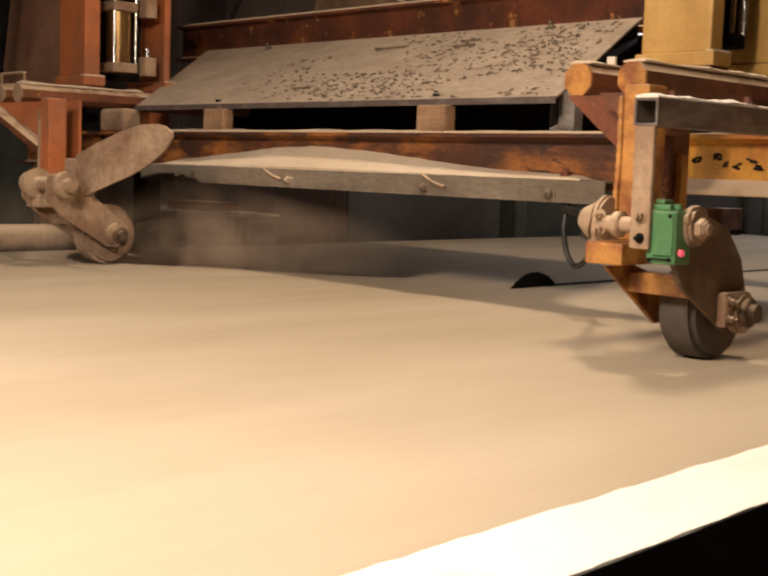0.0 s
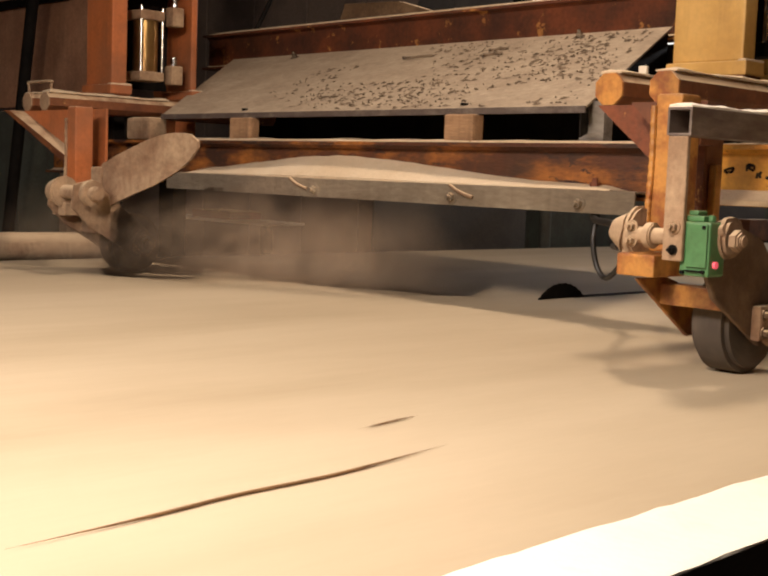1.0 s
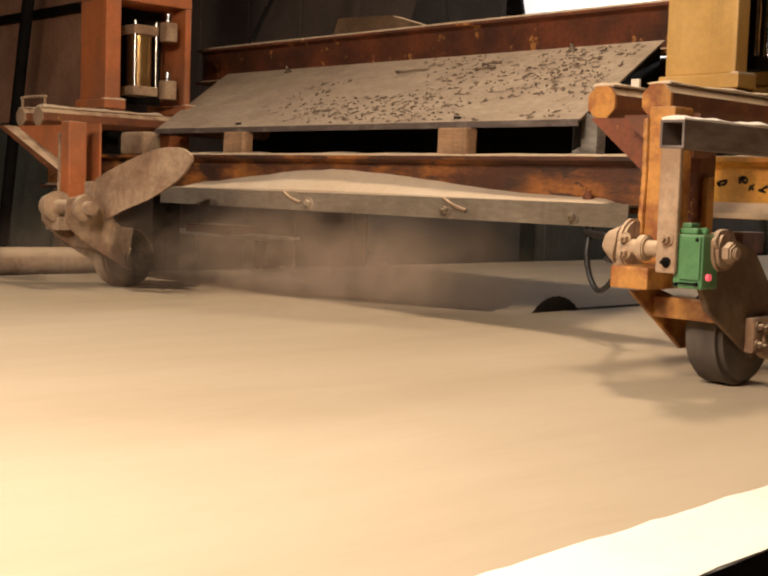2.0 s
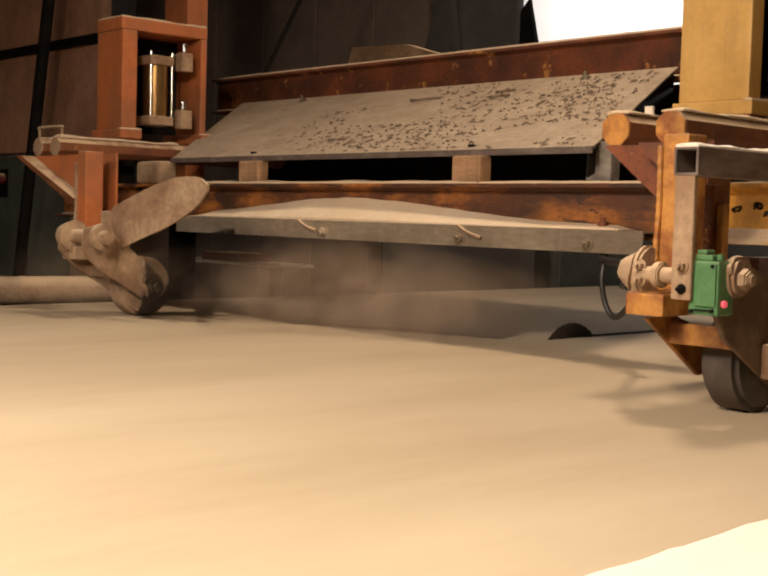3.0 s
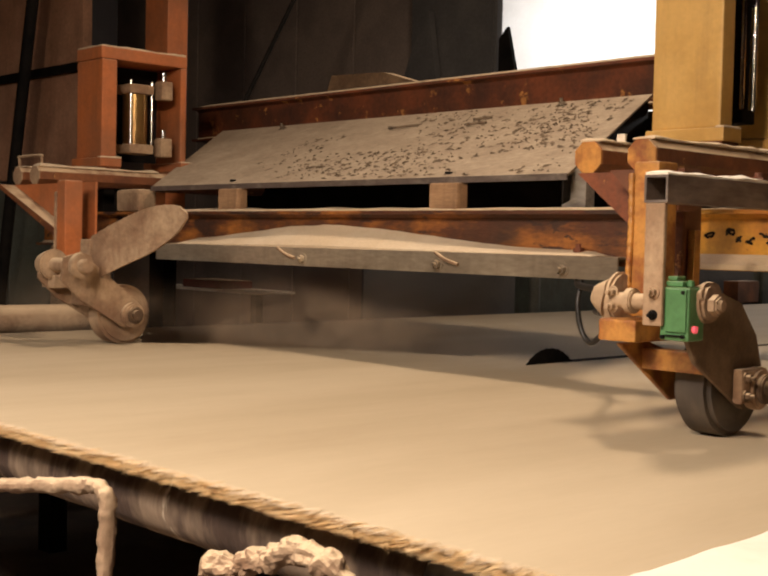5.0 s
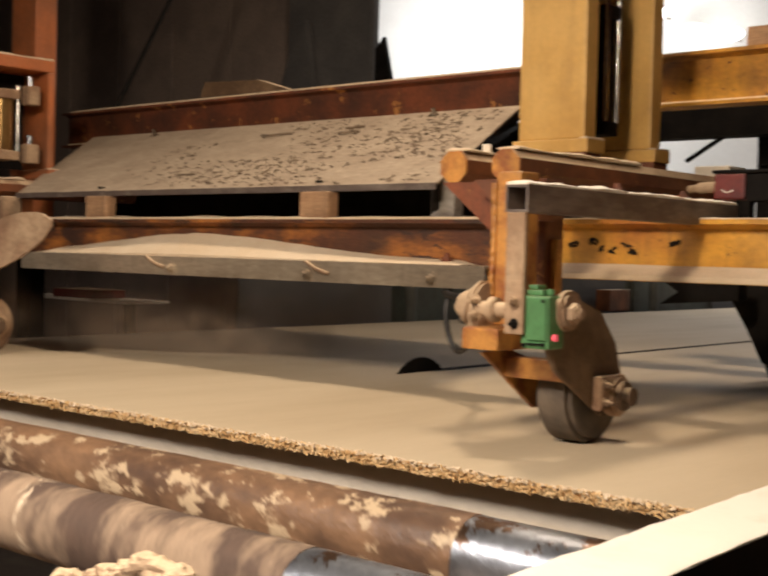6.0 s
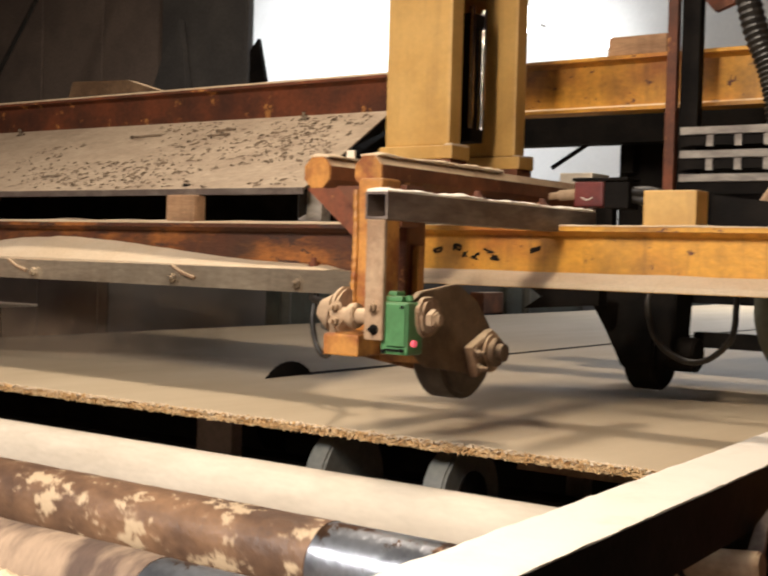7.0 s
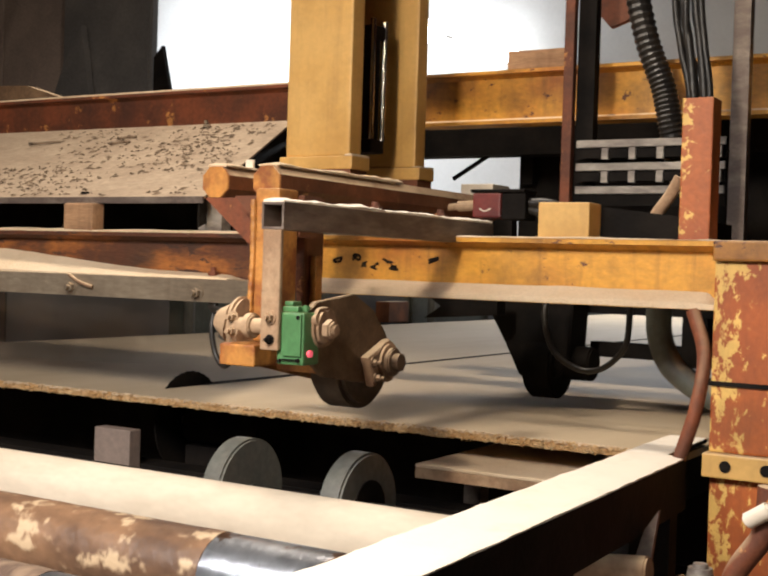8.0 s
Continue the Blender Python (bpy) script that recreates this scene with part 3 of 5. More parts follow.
part("outrigger", rod((1.18, -0.40, 0.765), (1.50, -0.40, 0.797), 0.030, 20, bevel=0.004), M_DUSTY, rail, "dust-coated round outrigger tube", smooth=True)
part("outrigger_cap", rod((1.34, -0.40, 0.782), (1.352, -0.40, 0.783), 0.034, 20), M_BLACK, rail)
part("brace", prism([(1.462, 0.86), (1.492, 0.905), (1.465, 0.700), (1.415, 0.700)], "y", -0.33, -0.318), M_GREYTUBE, rail, "grey slanting brace plate")
knob = thing("post_clamp", 1.60, -0.40, 0.0, "grey clamp knob on a post beside the rail", "clamp")
part("post", rod((1.60, -0.40, 0.0), (1.60, -0.40, 0.77), 0.018, 16), M_BLACK, knob, smooth=True)
dome = rod((1.60, -0.40, 0.77), (1.60, -0.40, 0.828), 0.031, 20, r2=0.022, bevel=0.008)
part("head", dome, M_STRIP, knob, "scraped grey head", smooth=True)
part("pin", rod((1.575, -0.425, 0.80), (1.567, -0.433, 0.80), 0.008, 12), M_CHROME, knob)
lever = thing("bent_lever", 1.70, -0.40, 0.0, "rusty brown bent lever beside the column", "lever")
part("bar", hose([(1.62, -0.38, 0.0), (1.625, -0.38, 0.60), (1.66, -0.40, 0.80), (1.715, -0.40, 0.90), (1.725, -0.40, 0.99)], 0.022, 14), M_RUST, lever, smooth=True)
part("grip", rod((1.690, -0.43, 0.925), (1.735, -0.43, 0.955), 0.016, 14, bevel=0.004), M_RAIL, lever, "pale worn grip", smooth=True)

# ---------------------------------------------------------------- the gantry
lower = thing("lower_crossbeam", -0.8, 0.1, 1.302, "rusty yellow steel I-beam spanning over the board", "beam")
part("beam", prism(i_profile(0.105, 1.302, 1.462, 0.10), "x", -3.3, 0.30), M_RUSTBEAM, lower, "rust-eaten orange stretch of the beam")
part("beam", prism(i_profile(0.105, 1.302, 1.462, 0.10), "x", 0.302, 1.488), M_YBEAM, lower, "yellow painted stretch of the beam")
part("dust_ridge", mound(0.31, 1.485, 0.0555, 0.0985, 1.3142, 0.030, 110, 6, 5.0, 0.12), M_DUST, lower, "pale dust banked on the lower flange", smooth=True)
part("dust_rim", box(0.31, 1.486, 0.0525, 0.0546, 1.3035, 1.3155, 0.0008), M_DUST, lower, "dust clinging to the flange edge")
part("dust_ridge", dust_cap(0.31, 1.48, 0.052, 0.15, 1.4622, 0.005, 6.0), M_DUST, lower, "pale dust on the top flange", smooth=True)
part("dust_ridge", mound(-2.1, 0.30, 0.056, 0.15, 1.4625, lambda u: 0.010 + 0.012 * abs(noise.noise((u * 9, 0, 0))), 90, 4, 3.0, 0.5), M_DUST, lower, "pale dust lying on the flange")
rnd = random.Random(4)
for x, zc in ((0.415, 1.396), (0.478, 1.402), (0.498, 1.386), (0.535, 1.382), (0.577, 1.398), (0.598, 1.381), (0.72, 1.398)):
    pts = [(x + rnd.uniform(-0.015, 0.015), 0.0985, zc + rnd.uniform(-0.010, 0.010)) for _ in range(6)]
    part("stencil_mark", hose(pts, 0.0032, 6, steps=4), M_INK, lower, "smudged black stencil mark")

upper = thing("upper_crossbeam", -0.8, 1.1, 1.89, "upper yellow and rust-red I-beam of the gantry", "beam")
part("beam", prism(i_profile(1.11, 1.885, 2.07, 0.10), "x", -3.45, 0.10), M_RUST, upper, "rust-brown dusty stretch of the beam")
part("beam", prism(i_profile(1.11, 1.885, 2.07, 0.10), "x", 0.102, 2.6), M_YBEAM, upper, "amber painted stretch of the beam")
part("dust_ridge", mound(-3.4, 0.0, 1.061, 1.155, 2.0705, 0.012, 90, 4, 9.0, 0.6), M_DUST, upper, "dust on the top flange")
lone("wooden_block", box(0.45, 0.66, 1.07, 1.15, 2.071, 2.135, 0.004), M_WOOD, "brown wooden block lying on the upper beam", "wood block")
lone("wooden_block", prism([(-2.32, 2.083), (-1.72, 2.083), (-1.92, 2.14), (-2.29, 2.155)], "y", 1.075, 1.14), M_ARM, "dust-brown wooden wedge lying on the upper beam", "wood block")

# slanting deflector sheet
SLOPE = math.atan2(1.925 - 1.565, 1.055 - 0.085)
defl = thing("deflector_sheet", -1.4, 0.5, 1.56, "slanting dust-grey deflector sheet speckled with dark flakes", "deflector")
bm = prism([(-0.06, 0.085), (-0.43, 1.055), (-3.15, 1.055), (-2.32, 0.085)], "z", -0.004, 0.004)
for v in bm.verts:
    t = (v.co.y - 0.085) / 0.97
    v.co.z += 1.565 + t * 0.36
part("sheet", bm, M_PLATE, defl)
bm = prism([(-0.06, 0.082), (-2.32, 0.082), (-2.32, 0.0885), (-0.06, 0.0885)], "z", 1.552, 1.572)
part("lip", bm, M_GREYTUBE, defl, "thin worn lower lip")


def on_sheet(x, t, lift=0.0):
    return (x, 0.085 + 0.97 * t, 1.5695 + 0.36 * t + lift)


def sheet_flakes(n, seed):
    """Dark fibre flakes and curled shavings strewn in drifts on the sheet."""
    rnd = random.Random(seed)
    bm = bmesh.new()
    made = 0
    while made < n:
        x, t = rnd.uniform(-2.0, -0.15), rnd.uniform(0.02, 0.95)
        keep = 0.5 + 1.4 * noise.noise((x * 2.2, t * 3.0, 1.0)) + 0.25 * (x + 1.2) - 0.9 * abs(t - 0.42)
        if x > -0.06 - 0.37 * t - 0.06 or rnd.random() > keep:
            continue
        made += 1
        big = rnd.random() ** 3
        ln, w, a = 0.004 + 0.018 * big, 0.002 + 0.007 * rnd.random() * (0.4 + big), rnd.gauss(0.5, 0.6)
        c = Vector(on_sheet(x, t, 0.002))
        u = Vector((math.cos(a), 0.94 * math.sin(a), 0.35 * math.sin(a)))
        s = Vector((-math.sin(a), 0.94 * math.cos(a), 0.35 * math.cos(a)))
        up = Vector((0, -0.35, 0.94)) * rnd.uniform(0.002, 0.007)
        base = [bm.verts.new(p) for p in (c - u * ln, c + s * w, c + u * ln * rnd.uniform(0.6, 1.2), c - s * w)]
        top = bm.verts.new(c + up + s * w * rnd.uniform(-0.5, 0.5))
        for i in range(4):
            bm.faces.new((base[i], base[(i + 1) % 4], top))
        bm.faces.new(base[::-1])
    return bm


tagged(lone("fibre_flakes", sheet_flakes(950, 11), M_FLAKE, "dark fibre flakes strewn over the deflector sheet", "flakes"), kind="stuff")
for k, (x, t, s) in enumerate([(-1.52, 0.74, 0.09), (-1.10, 0.78, 0.05), (-1.06, 0.70, 0.05)]):
    a = [on_sheet(x - s, t + 0.02, 0.006), on_sheet(x - s * 0.2, t - 0.02, 0.012), on_sheet(x + s * 0.5, t, 0.010), on_sheet(x + s, t + 0.02, 0.006)]
    lone("curled_shaving", hose(a, 0.005, 6), M_FLAKE, "dark curled shaving lying on the deflector", "shaving", "shavings on the deflector", smooth=True)
# holes are raised black discs, their inner shade put in as colour
for x, t in ((-0.586, 0.045), (-1.784, 0.045)):
    part("dark_hole_disc", rod(on_sheet(x, t, -0.002), on_sheet(x, t, 0.006), 0.014, 6), M_BLACK, defl, "black disc standing for a bolt hole")
for x in (-0.80, -2.55):
    part("bolt", bolt(on_sheet(x, 0.93), (0, -0.35, 0.94), 0.014, 0.016), M_CHROME, defl, "bright bolt")
for x in (-0.54, -1.72):
    lone("spacer_block", box(x - 0.065, x + 0.06, 0.056, 0.11, 1.462, 1.5515, 0.006), M_WOOD, "rust-brown wooden spacer under the deflector", "spacer block", "spacers under the deflector")

# dust bar
bar = thing("dust_bar", -0.95, 0.02, 1.262, "scuffed steel angle bar heaped with wood dust", "steel bar")
part("angle", prism([(0.0, 1.262), (0.006, 1.262), (0.006, 1.322), (0.14, 1.322), (0.14, 1.328), (0.0, 1.328)], "x", -2.14, 0.19), M_STEEL, bar)
part("dust_mound", mound(-2.05, 0.10, 0.004, 0.096, 1.3285, lambda u: 0.012 + 0.072 * math.exp(-((u - 0.42) / 0.30) ** 2), 110, 10, 1.0, 0.10), M_DUST, bar, "long smooth heap of pale wood dust", smooth=True)
for x in (-1.18, -0.502, 0.0):
    part("bolt", bolt((x, 0.0, 1.287), (0, -1, 0), 0.015, 0.014), M_STEEL, bar)
part("bolt", bolt((0.0, 0.07, 1.332), (0, 0, 1), 0.016, 0.016), M_RUST, bar)
for x in (-1.27, -0.46):
    part("wire_clip", hose([(x - 0.05, -0.004, 1.325), (x, -0.012, 1.305), (x + 0.05, -0.006, 1.29)], 0.006, 8), M_DUSTY, bar, smooth=True)


def frame_post(x0, x1, y0, y1, z0, z1, material, label, brass, near=0.065, far=0.065, low=0.0):
    """An upright loop of flat steel, open to one side, with a pneumatic cylinder inside."""
    o = thing("cylinder_frame", (x0 + x1) / 2, (y0 + y1) / 2, low, label, "machine frame", "cylinder frames on the gantry")
    part("near_leg", box(x0, x1, y0, y0 + near, z0, z1, 0.006), material, o)
    part("far_leg", box(x0, x1, y1 - far, y1, z0, z1, 0.006), material, o)
    part("head", box(x0, x1, y0 - 0.004, y1 + 0.004, z1 + 0.001, z1 + 0.055, 0.006), material, o)
    # added black plate; the opening's darkness is put in as colour
    part("dark_fill_plate", box(x0 + 0.01, x0 + 0.02, y0 + near + 0.001, y1 - far - 0.001, z0, z1 - 0.001), M_BLACK, o, "black plate added to darken the opening")
    part("dust", dust_cap(x0 + 0.005, x1 - 0.005, y0, y1, z1 + 0.0555, 0.012, 2.0), M_DUST, o, "dust on the head", smooth=True)
    for ya, yb in ((y0 - 0.03, y0 + near + 0.02), (y1 - far - 0.02, y1 + 0.03)):
        part("foot", box(x0 - 0.01, x1 + 0.022, ya + 0.012, yb - 0.005, z0 - 0.04, z0 - 0.001, 0.004), material, o)
        part("packer", box(x0, x1 + 0.015, ya + 0.014, yb - 0.01, low, z0 - 0.0405), M_BAR, o)
        part("dust", dust_cap(x1 - 0.004, x1 + 0.021, ya + 0.013, yb - 0.006, z0 - 0.0008, 0.008, ya), M_DUST, o, smooth=True)
    r = 0.055 if brass else 0.035
    cx, cy = (x0 + x1) / 2 + 0.03, y0 + near + (y1 - y0 - near - far) * (0.42 if brass else 0.5)
    capm = M_DUSTY if brass else M_BLACK
    h = 0.30 if brass else 0.38
    part("cylinder", rod((cx, cy, z0 + 0.07), (cx, cy, z0 + h), r, 32), M_BRASS if brass else M_BLACK, o, "shining brass pneumatic cylinder" if brass else "black pneumatic cylinder", smooth=True)
    for z in (z0 + 0.03, z0 + h):
        part("cap", box(cx - r * 1.15, cx + r * 1.15, cy - r * 1.15, cy + r * 1.15, z, z + 0.042, 0.006), capm, o)
    for dy in (-1, 1):
        part("tie_rod", rod((cx + r, cy + dy * r, z0 + 0.07), (cx + r, cy + dy * r, z0 + h + 0.06), 0.006 if brass else 0.009, 10), M_CHROME, o, smooth=True)
    if brass:
        for z in (z0 + 0.02, z0 + h - 0.02):
            part("valve", box(cx + 0.03, cx + 0.09, cy + 0.085, cy + 0.145, z, z + 0.085, 0.006), capm, o)
            part("fitting", rod((cx + 0.06, cy + 0.115, z + 0.085), (cx + 0.06, cy + 0.115, z + 0.125), 0.012, 12), M_CHROME, o)
    return o


frame_post(0.118, 0.345, 0.25, 0.70, 1.70, 2.75, M_YELLOW, "tall yellow painted steel frame with a black cylinder inside", False, low=1.6125)


def hold_down(dx, dy, label, arm_label, right, bx=0.0, bz=0.0, ps=0.0):
    """A hold-down unit: two bars along the feed, a hanger, and a forked arm with a rubber wheel on a pivot."""
    X = dx
    base = M_BAR
    top = 1.612 + bz
    o = thing("hold_down_unit", 0.5 + X, 0.0 + dy, 1.4625, label, "hold-down", "hold-down wheel units")

    def bar_outline(cx, k=0.022):
        x0, x1, z0, z1 = cx - 0.04, cx + 0.04, 1.535 + bz, top
        return [(x0 + k, z0), (x1 - k, z0), (x1, z0 + k), (x1, z1 - k), (x1 - k, z1), (x0 + k, z1), (x0, z1 - k), (x0, z0 + k)]

    for cx in (0.375 + bx, 0.53 + bx):
        c = cx + X
        part("carrier_bar", prism(bar_outline(c), "y", -0.386 + dy, 0.80 + dy), base, o)
        part("end_cap", prism([(c + (a - c) * 0.97, 1.5735 + bz + (b - 1.5735 - bz) * 0.97) for a, b in bar_outline(c)], "y", -0.392 + dy, -0.3865 + dy), M_AMBER if right else M_DUSTY, o, "chipped amber end cap" if right else "")
        part("dust", dust_cap(c - 0.03, c + 0.03, -0.384 + dy, 0.2 + dy, top - 0.0005, 0.012, c), M_DUST, o, "dust lying on the bar", smooth=True)
        part("packer", box(c - 0.03, c + 0.03, 0.06, 0.15, 1.4625, 1.5345 + bz), M_BLACK, o)
    ca = 0.375 + bx + X
    pl, pr = 0.62 + X + ps, 0.685 + X + ps
    part("gusset", prism([(ca - 0.02, 1.534 + bz), (pr - 0.03, 1.534 + bz), (pr - 0.03, 1.30), (pl - 0.01, 1.33)], "y", -0.405 + dy, -0.395 + dy), M_RUST if right else M_ORANGE, o, "tapered gusset plate")
    if right:
        part("gusset", prism([(-0.394 + dy, 1.534), (-0.305 + dy, 1.534), (-0.305 + dy, 1.36), (-0.335 + dy, 1.235), (-0.394 + dy, 1.235)], "x", 0.628 + X, 0.64 + X), M_BAR, o, "brown side gusset plate")
        part("gusset_rib", box(0.6405 + X, 0.66 + X, -0.36 + dy, -0.335 + dy, 1.24, 1.40, 0.003), M_AMBER, o)
        part("hanger_web", prism([(0.50 + X, 1.534 + bz), (0.70 + X, 1.534 + bz), (0.686 + X, 1.44), (0.60 + X, 1.44)], "y", -0.474 + dy, -0.406 + dy), base, o)
    else:
        part("gusset_rib", prism([(ca - 0.05, 1.534 + bz), (ca + 0.0, 1.534 + bz), (pl + 0.02, 1.31), (pl - 0.02, 1.29)], "y", -0.47 + dy, -0.4055 + dy), M_BAR, o, "dusty slanting rib")
    part("hanger_post", box(pl, pr, -0.55 + dy, -0.475 + dy, 1.206, 1.534 + bz if not right else 1.545, 0.006), M_AMBER if right else M_ORANGE, o, "rust-streaked square hanger")
    part("weld_bead", hose([(pl - 0.002, -0.552 + dy, 1.22), (pl - 0.004, -0.553 + dy, 1.30), (pl - 0.001, -0.552 + dy, 1.40), (pl - 0.003, -0.552 + dy, 1.52)], 0.006, 8, ridges=0.25), M_AMBER if right else M_DUSTY, o)
    part("hanger_foot", box(0.618 + X, 0.712 + X, -0.66 + dy, -0.54 + dy, 1.158, 1.205, 0.005), M_AMBER if right else M_DUSTY, o)
    if right:
        hy = -0.565 + dy
        part("pivot_shaft", rod((0.64 + X, PIVOT_Y + dy, PIVOT_Z), (0.845 + X, PIVOT_Y + dy, PIVOT_Z), 0.017, 20), M_DUSTY, o, smooth=True)
        cone = rod((0.54 + X, hy, PIVOT_Z + 0.004), (0.60 + X, hy, PIVOT_Z - 0.002), 0.024, 26, r2=0.056, bevel=0.010)
        rod((0.60 + X, hy, PIVOT_Z - 0.002), (0.619 + X, hy, PIVOT_Z - 0.002), 0.060, 26, cone, bevel=0.006)
        box(0.578 + X, 0.617 + X, hy - 0.03, hy + 0.05, 1.165, 1.24, 0.012, cone)
        for v in cone.verts:
            v.co += 0.006 * noise.noise_vector(v.co * 28)
        part("bearing_cone", cone, M_DUSTY, o, "dust-caked cast bearing cone", smooth=True)
        for by, bz2 in ((-0.615, 1.232), (-0.615, 1.262)):
            part("bolt", bolt((0.655 + X, by - 0.045 + dy, bz2), (0, -1, 0), 0.009, 0.012), M_DUSTY, o)
        part("shaft_collar", rod((0.685 + X, PIVOT_Y + dy, PIVOT_Z), (0.705 + X, PIVOT_Y + dy, PIVOT_Z), 0.027, 24, bevel=0.003), M_DUSTY, o, smooth=True)
        boss = rod((0.845 + X, PIVOT_Y + 0.03 + dy, PIVOT_Z + 0.005), (0.872 + X, PIVOT_Y + 0.03 + dy, PIVOT_Z + 0.005), 0.042, 26, bevel=0.008)
        for v in boss.verts:
            v.co += 0.005 * noise.noise_vector(v.co * 30)
        part("shaft_flange", boss, M_DUSTY, o, "dust-caked round flange", smooth=True)
        part("shaft_nut", rod((0.872 + X, PIVOT_Y + 0.02 + dy, PIVOT_Z), (0.893 + X, PIVOT_Y + 0.02 + dy, PIVOT_Z), 0.022, 6, bevel=0.004), M_DUSTY, o)
        part("shaft_tip", rod((0.893 + X, PIVOT_Y + 0.02 + dy, PIVOT_Z), (0.900 + X, PIVOT_Y + 0.02 + dy, PIVOT_Z), 0.014, 16, bevel=0.003), M_DUSTY, o, smooth=True)
    else:
        part("pivot_shaft", rod((0.60 + X, PIVOT_Y + dy, PIVOT_Z), (0.93 + X, PIVOT_Y + dy, PIVOT_Z), 0.026, 24), M_DUSTY, o, smooth=True)
        part("bearing_cone", rod((0.615 + X, PIVOT_Y + dy, PIVOT_Z), (0.70 + X, PIVOT_Y + dy, PIVOT_Z), 0.040, 28, r2=0.060, bevel=0.008), M_DUSTY, o, "dust-caked bearing cone", smooth=True)
        part("shaft_flange", rod((0.875 + X, PIVOT_Y + dy, PIVOT_Z), (0.905 + X, PIVOT_Y + dy, PIVOT_Z), 0.046, 28, bevel=0.004), M_DUSTY, o, smooth=True)
        part("shaft_nut", rod((0.905 + X, PIVOT_Y + dy, PIVOT_Z), (0.94 + X, PIVOT_Y + dy, PIVOT_Z), 0.026, 6, bevel=0.003), M_DUSTY, o)
    # forked arm
    piv = (0.75 + X, PIVOT_Y + dy, PIVOT_Z)
    ay, az = AXLE_Y + dy, AXLE_Z
    py, pz = PIVOT_Y + dy, PIVOT_Z
    arm = part("swing_arm", box(0.665 + X, 0.835 + X, py + 0.085, py + 0.125, pz - 0.15, pz - 0.105, 0.004), M_AMBER if right else M_DUSTY, o, arm_label, origin=piv)
    plate = [(py - 0.02, pz + 0.03), (py + 0.05, pz + 0.04), (py + 0.19, pz + 0.0), (py + 0.255, pz - 0.07), (ay + 0.055, az + 0.02), (ay + 0.035, az - 0.045), (ay - 0.03, az - 0.045), (py + 0.02, pz - 0.12), (py - 0.02, pz - 0.06)]
    slim = [(py - 0.04, pz + 0.03), (py + 0.03, pz + 0.05), (ay + 0.04, az + 0.04), (ay + 0.04, az - 0.04), (ay - 0.03, az - 0.045), (py + 0.02, pz - 0.12), (py - 0.05, pz - 0.05)]
    under = [(py + 0.0, pz - 0.092), (py + 0.11, pz - 0.092), (ay + 0.04, az + 0.04), (ay + 0.04, az - 0.04), (ay - 0.03, az - 0.045)]
    part("fork_plate", prism(under if right else slim, "x", 0.655 + X, 0.667 + X, bevel=0.002), M_AMBER if right else M_DUSTY, arm, origin=piv)
    part("fork_plate", prism(plate if right else slim, "x", 0.828 + X, 0.842 + X, bevel=0.002), M_ARM if right else M_DUSTY, arm, origin=piv)
    part("axle", rod((0.645 + X, ay, az), (0.90 + X, ay, az), 0.02, 20), M_ARM, arm, origin=piv, smooth=True)
    part("bearing", rod((0.842 + X, ay, az), (0.872 + X, ay, az), 0.046, 28, bevel=0.006), M_DUSTY, arm, "dusty bearing housing", origin=piv, smooth=True)
    if right:
        part("bearing_block", box(0.8425 + X, 0.866 + X, ay - 0.075, ay + 0.03, az - 0.03, az + 0.045, 0.008), M_DUSTY, arm, "dust-caked bearing block", origin=piv)
        for bz2 in (-0.012, 0.026):
            part("bolt", bolt((0.866 + X, ay - 0.06, az + bz2), (1, 0, 0), 0.008, 0.010), M_ARM, arm, origin=piv)
    part("bearing_cap", rod((0.872 + X, ay, az), (0.885 + X, ay, az), 0.032, 24, bevel=0.003), M_ARM, arm, origin=piv, smooth=True)
    part("axle_end", rod((0.885 + X, ay, az), (0.897 + X, ay, az), 0.02, 20), M_ARM, arm, origin=piv, smooth=True)
    bm = rod((0.718 + X, ay, az), (0.808 + X, ay, az), WHEEL_R - 0.001, 64, bevel=0.012)
    wheel = part("wheel", bm, M_RUBBER if right else M_DUSTY, arm, "worn grey-brown rubber wheel", origin=(0.763 + X, ay, az), smooth=True)
    # a keyed arm holds its place in its thing's space; its parts hang on it at the pivot
    for ch in arm.children:
        ch.location = ORIGIN[ch] - Vector(piv)
    return o, arm, wheel


unit_r, arm_r, wheel_r = hold_down(0.0, 0.0, "rusty orange hold-down unit with rubber wheel and green switch box", "amber forked swing arm", True)
unit_l, arm_l, wheel_l = hold_down(-2.58, 0.05, "dust-caked orange hold-down unit with rubber wheel", "dust-caked forked swing arm", False, -0.50, 0.03, -0.10)

# square tube with the hanging strap and the green switch box
arm_tube = thing("tube_bracket", 0.78, -0.2, 1.447, "grey square steel tube bracket dusted on top", "bracket")
part("tube", square_tube(0.752, 0.808, -0.70, 0.27, 1.449, 1.505), M_GREYTUBE, arm_tube)
part("dust", dust_cap(0.753, 0.807, -0.698, 0.265, 1.5045, 0.012, 7.0), M_RAIL, arm_tube, "white dust lying on the tube", smooth=True)
part("strap", box(0.756, 0.802, -0.70, -0.688, 1.20, 1.4485, 0.003), M_DUSTY, arm_tube, "dusty brown flat strap")
for y in (-0.30, 0.02):
    part("bolt", bolt((0.78, y, 1.505), (0, 0, 1), 0.018, 0.012), M_RUST, arm_tube)
part("bolt", bolt((0.782, -0.70, 1.268), (0, -1, 0), 0.010, 0.010), M_DUSTY, arm_tube)
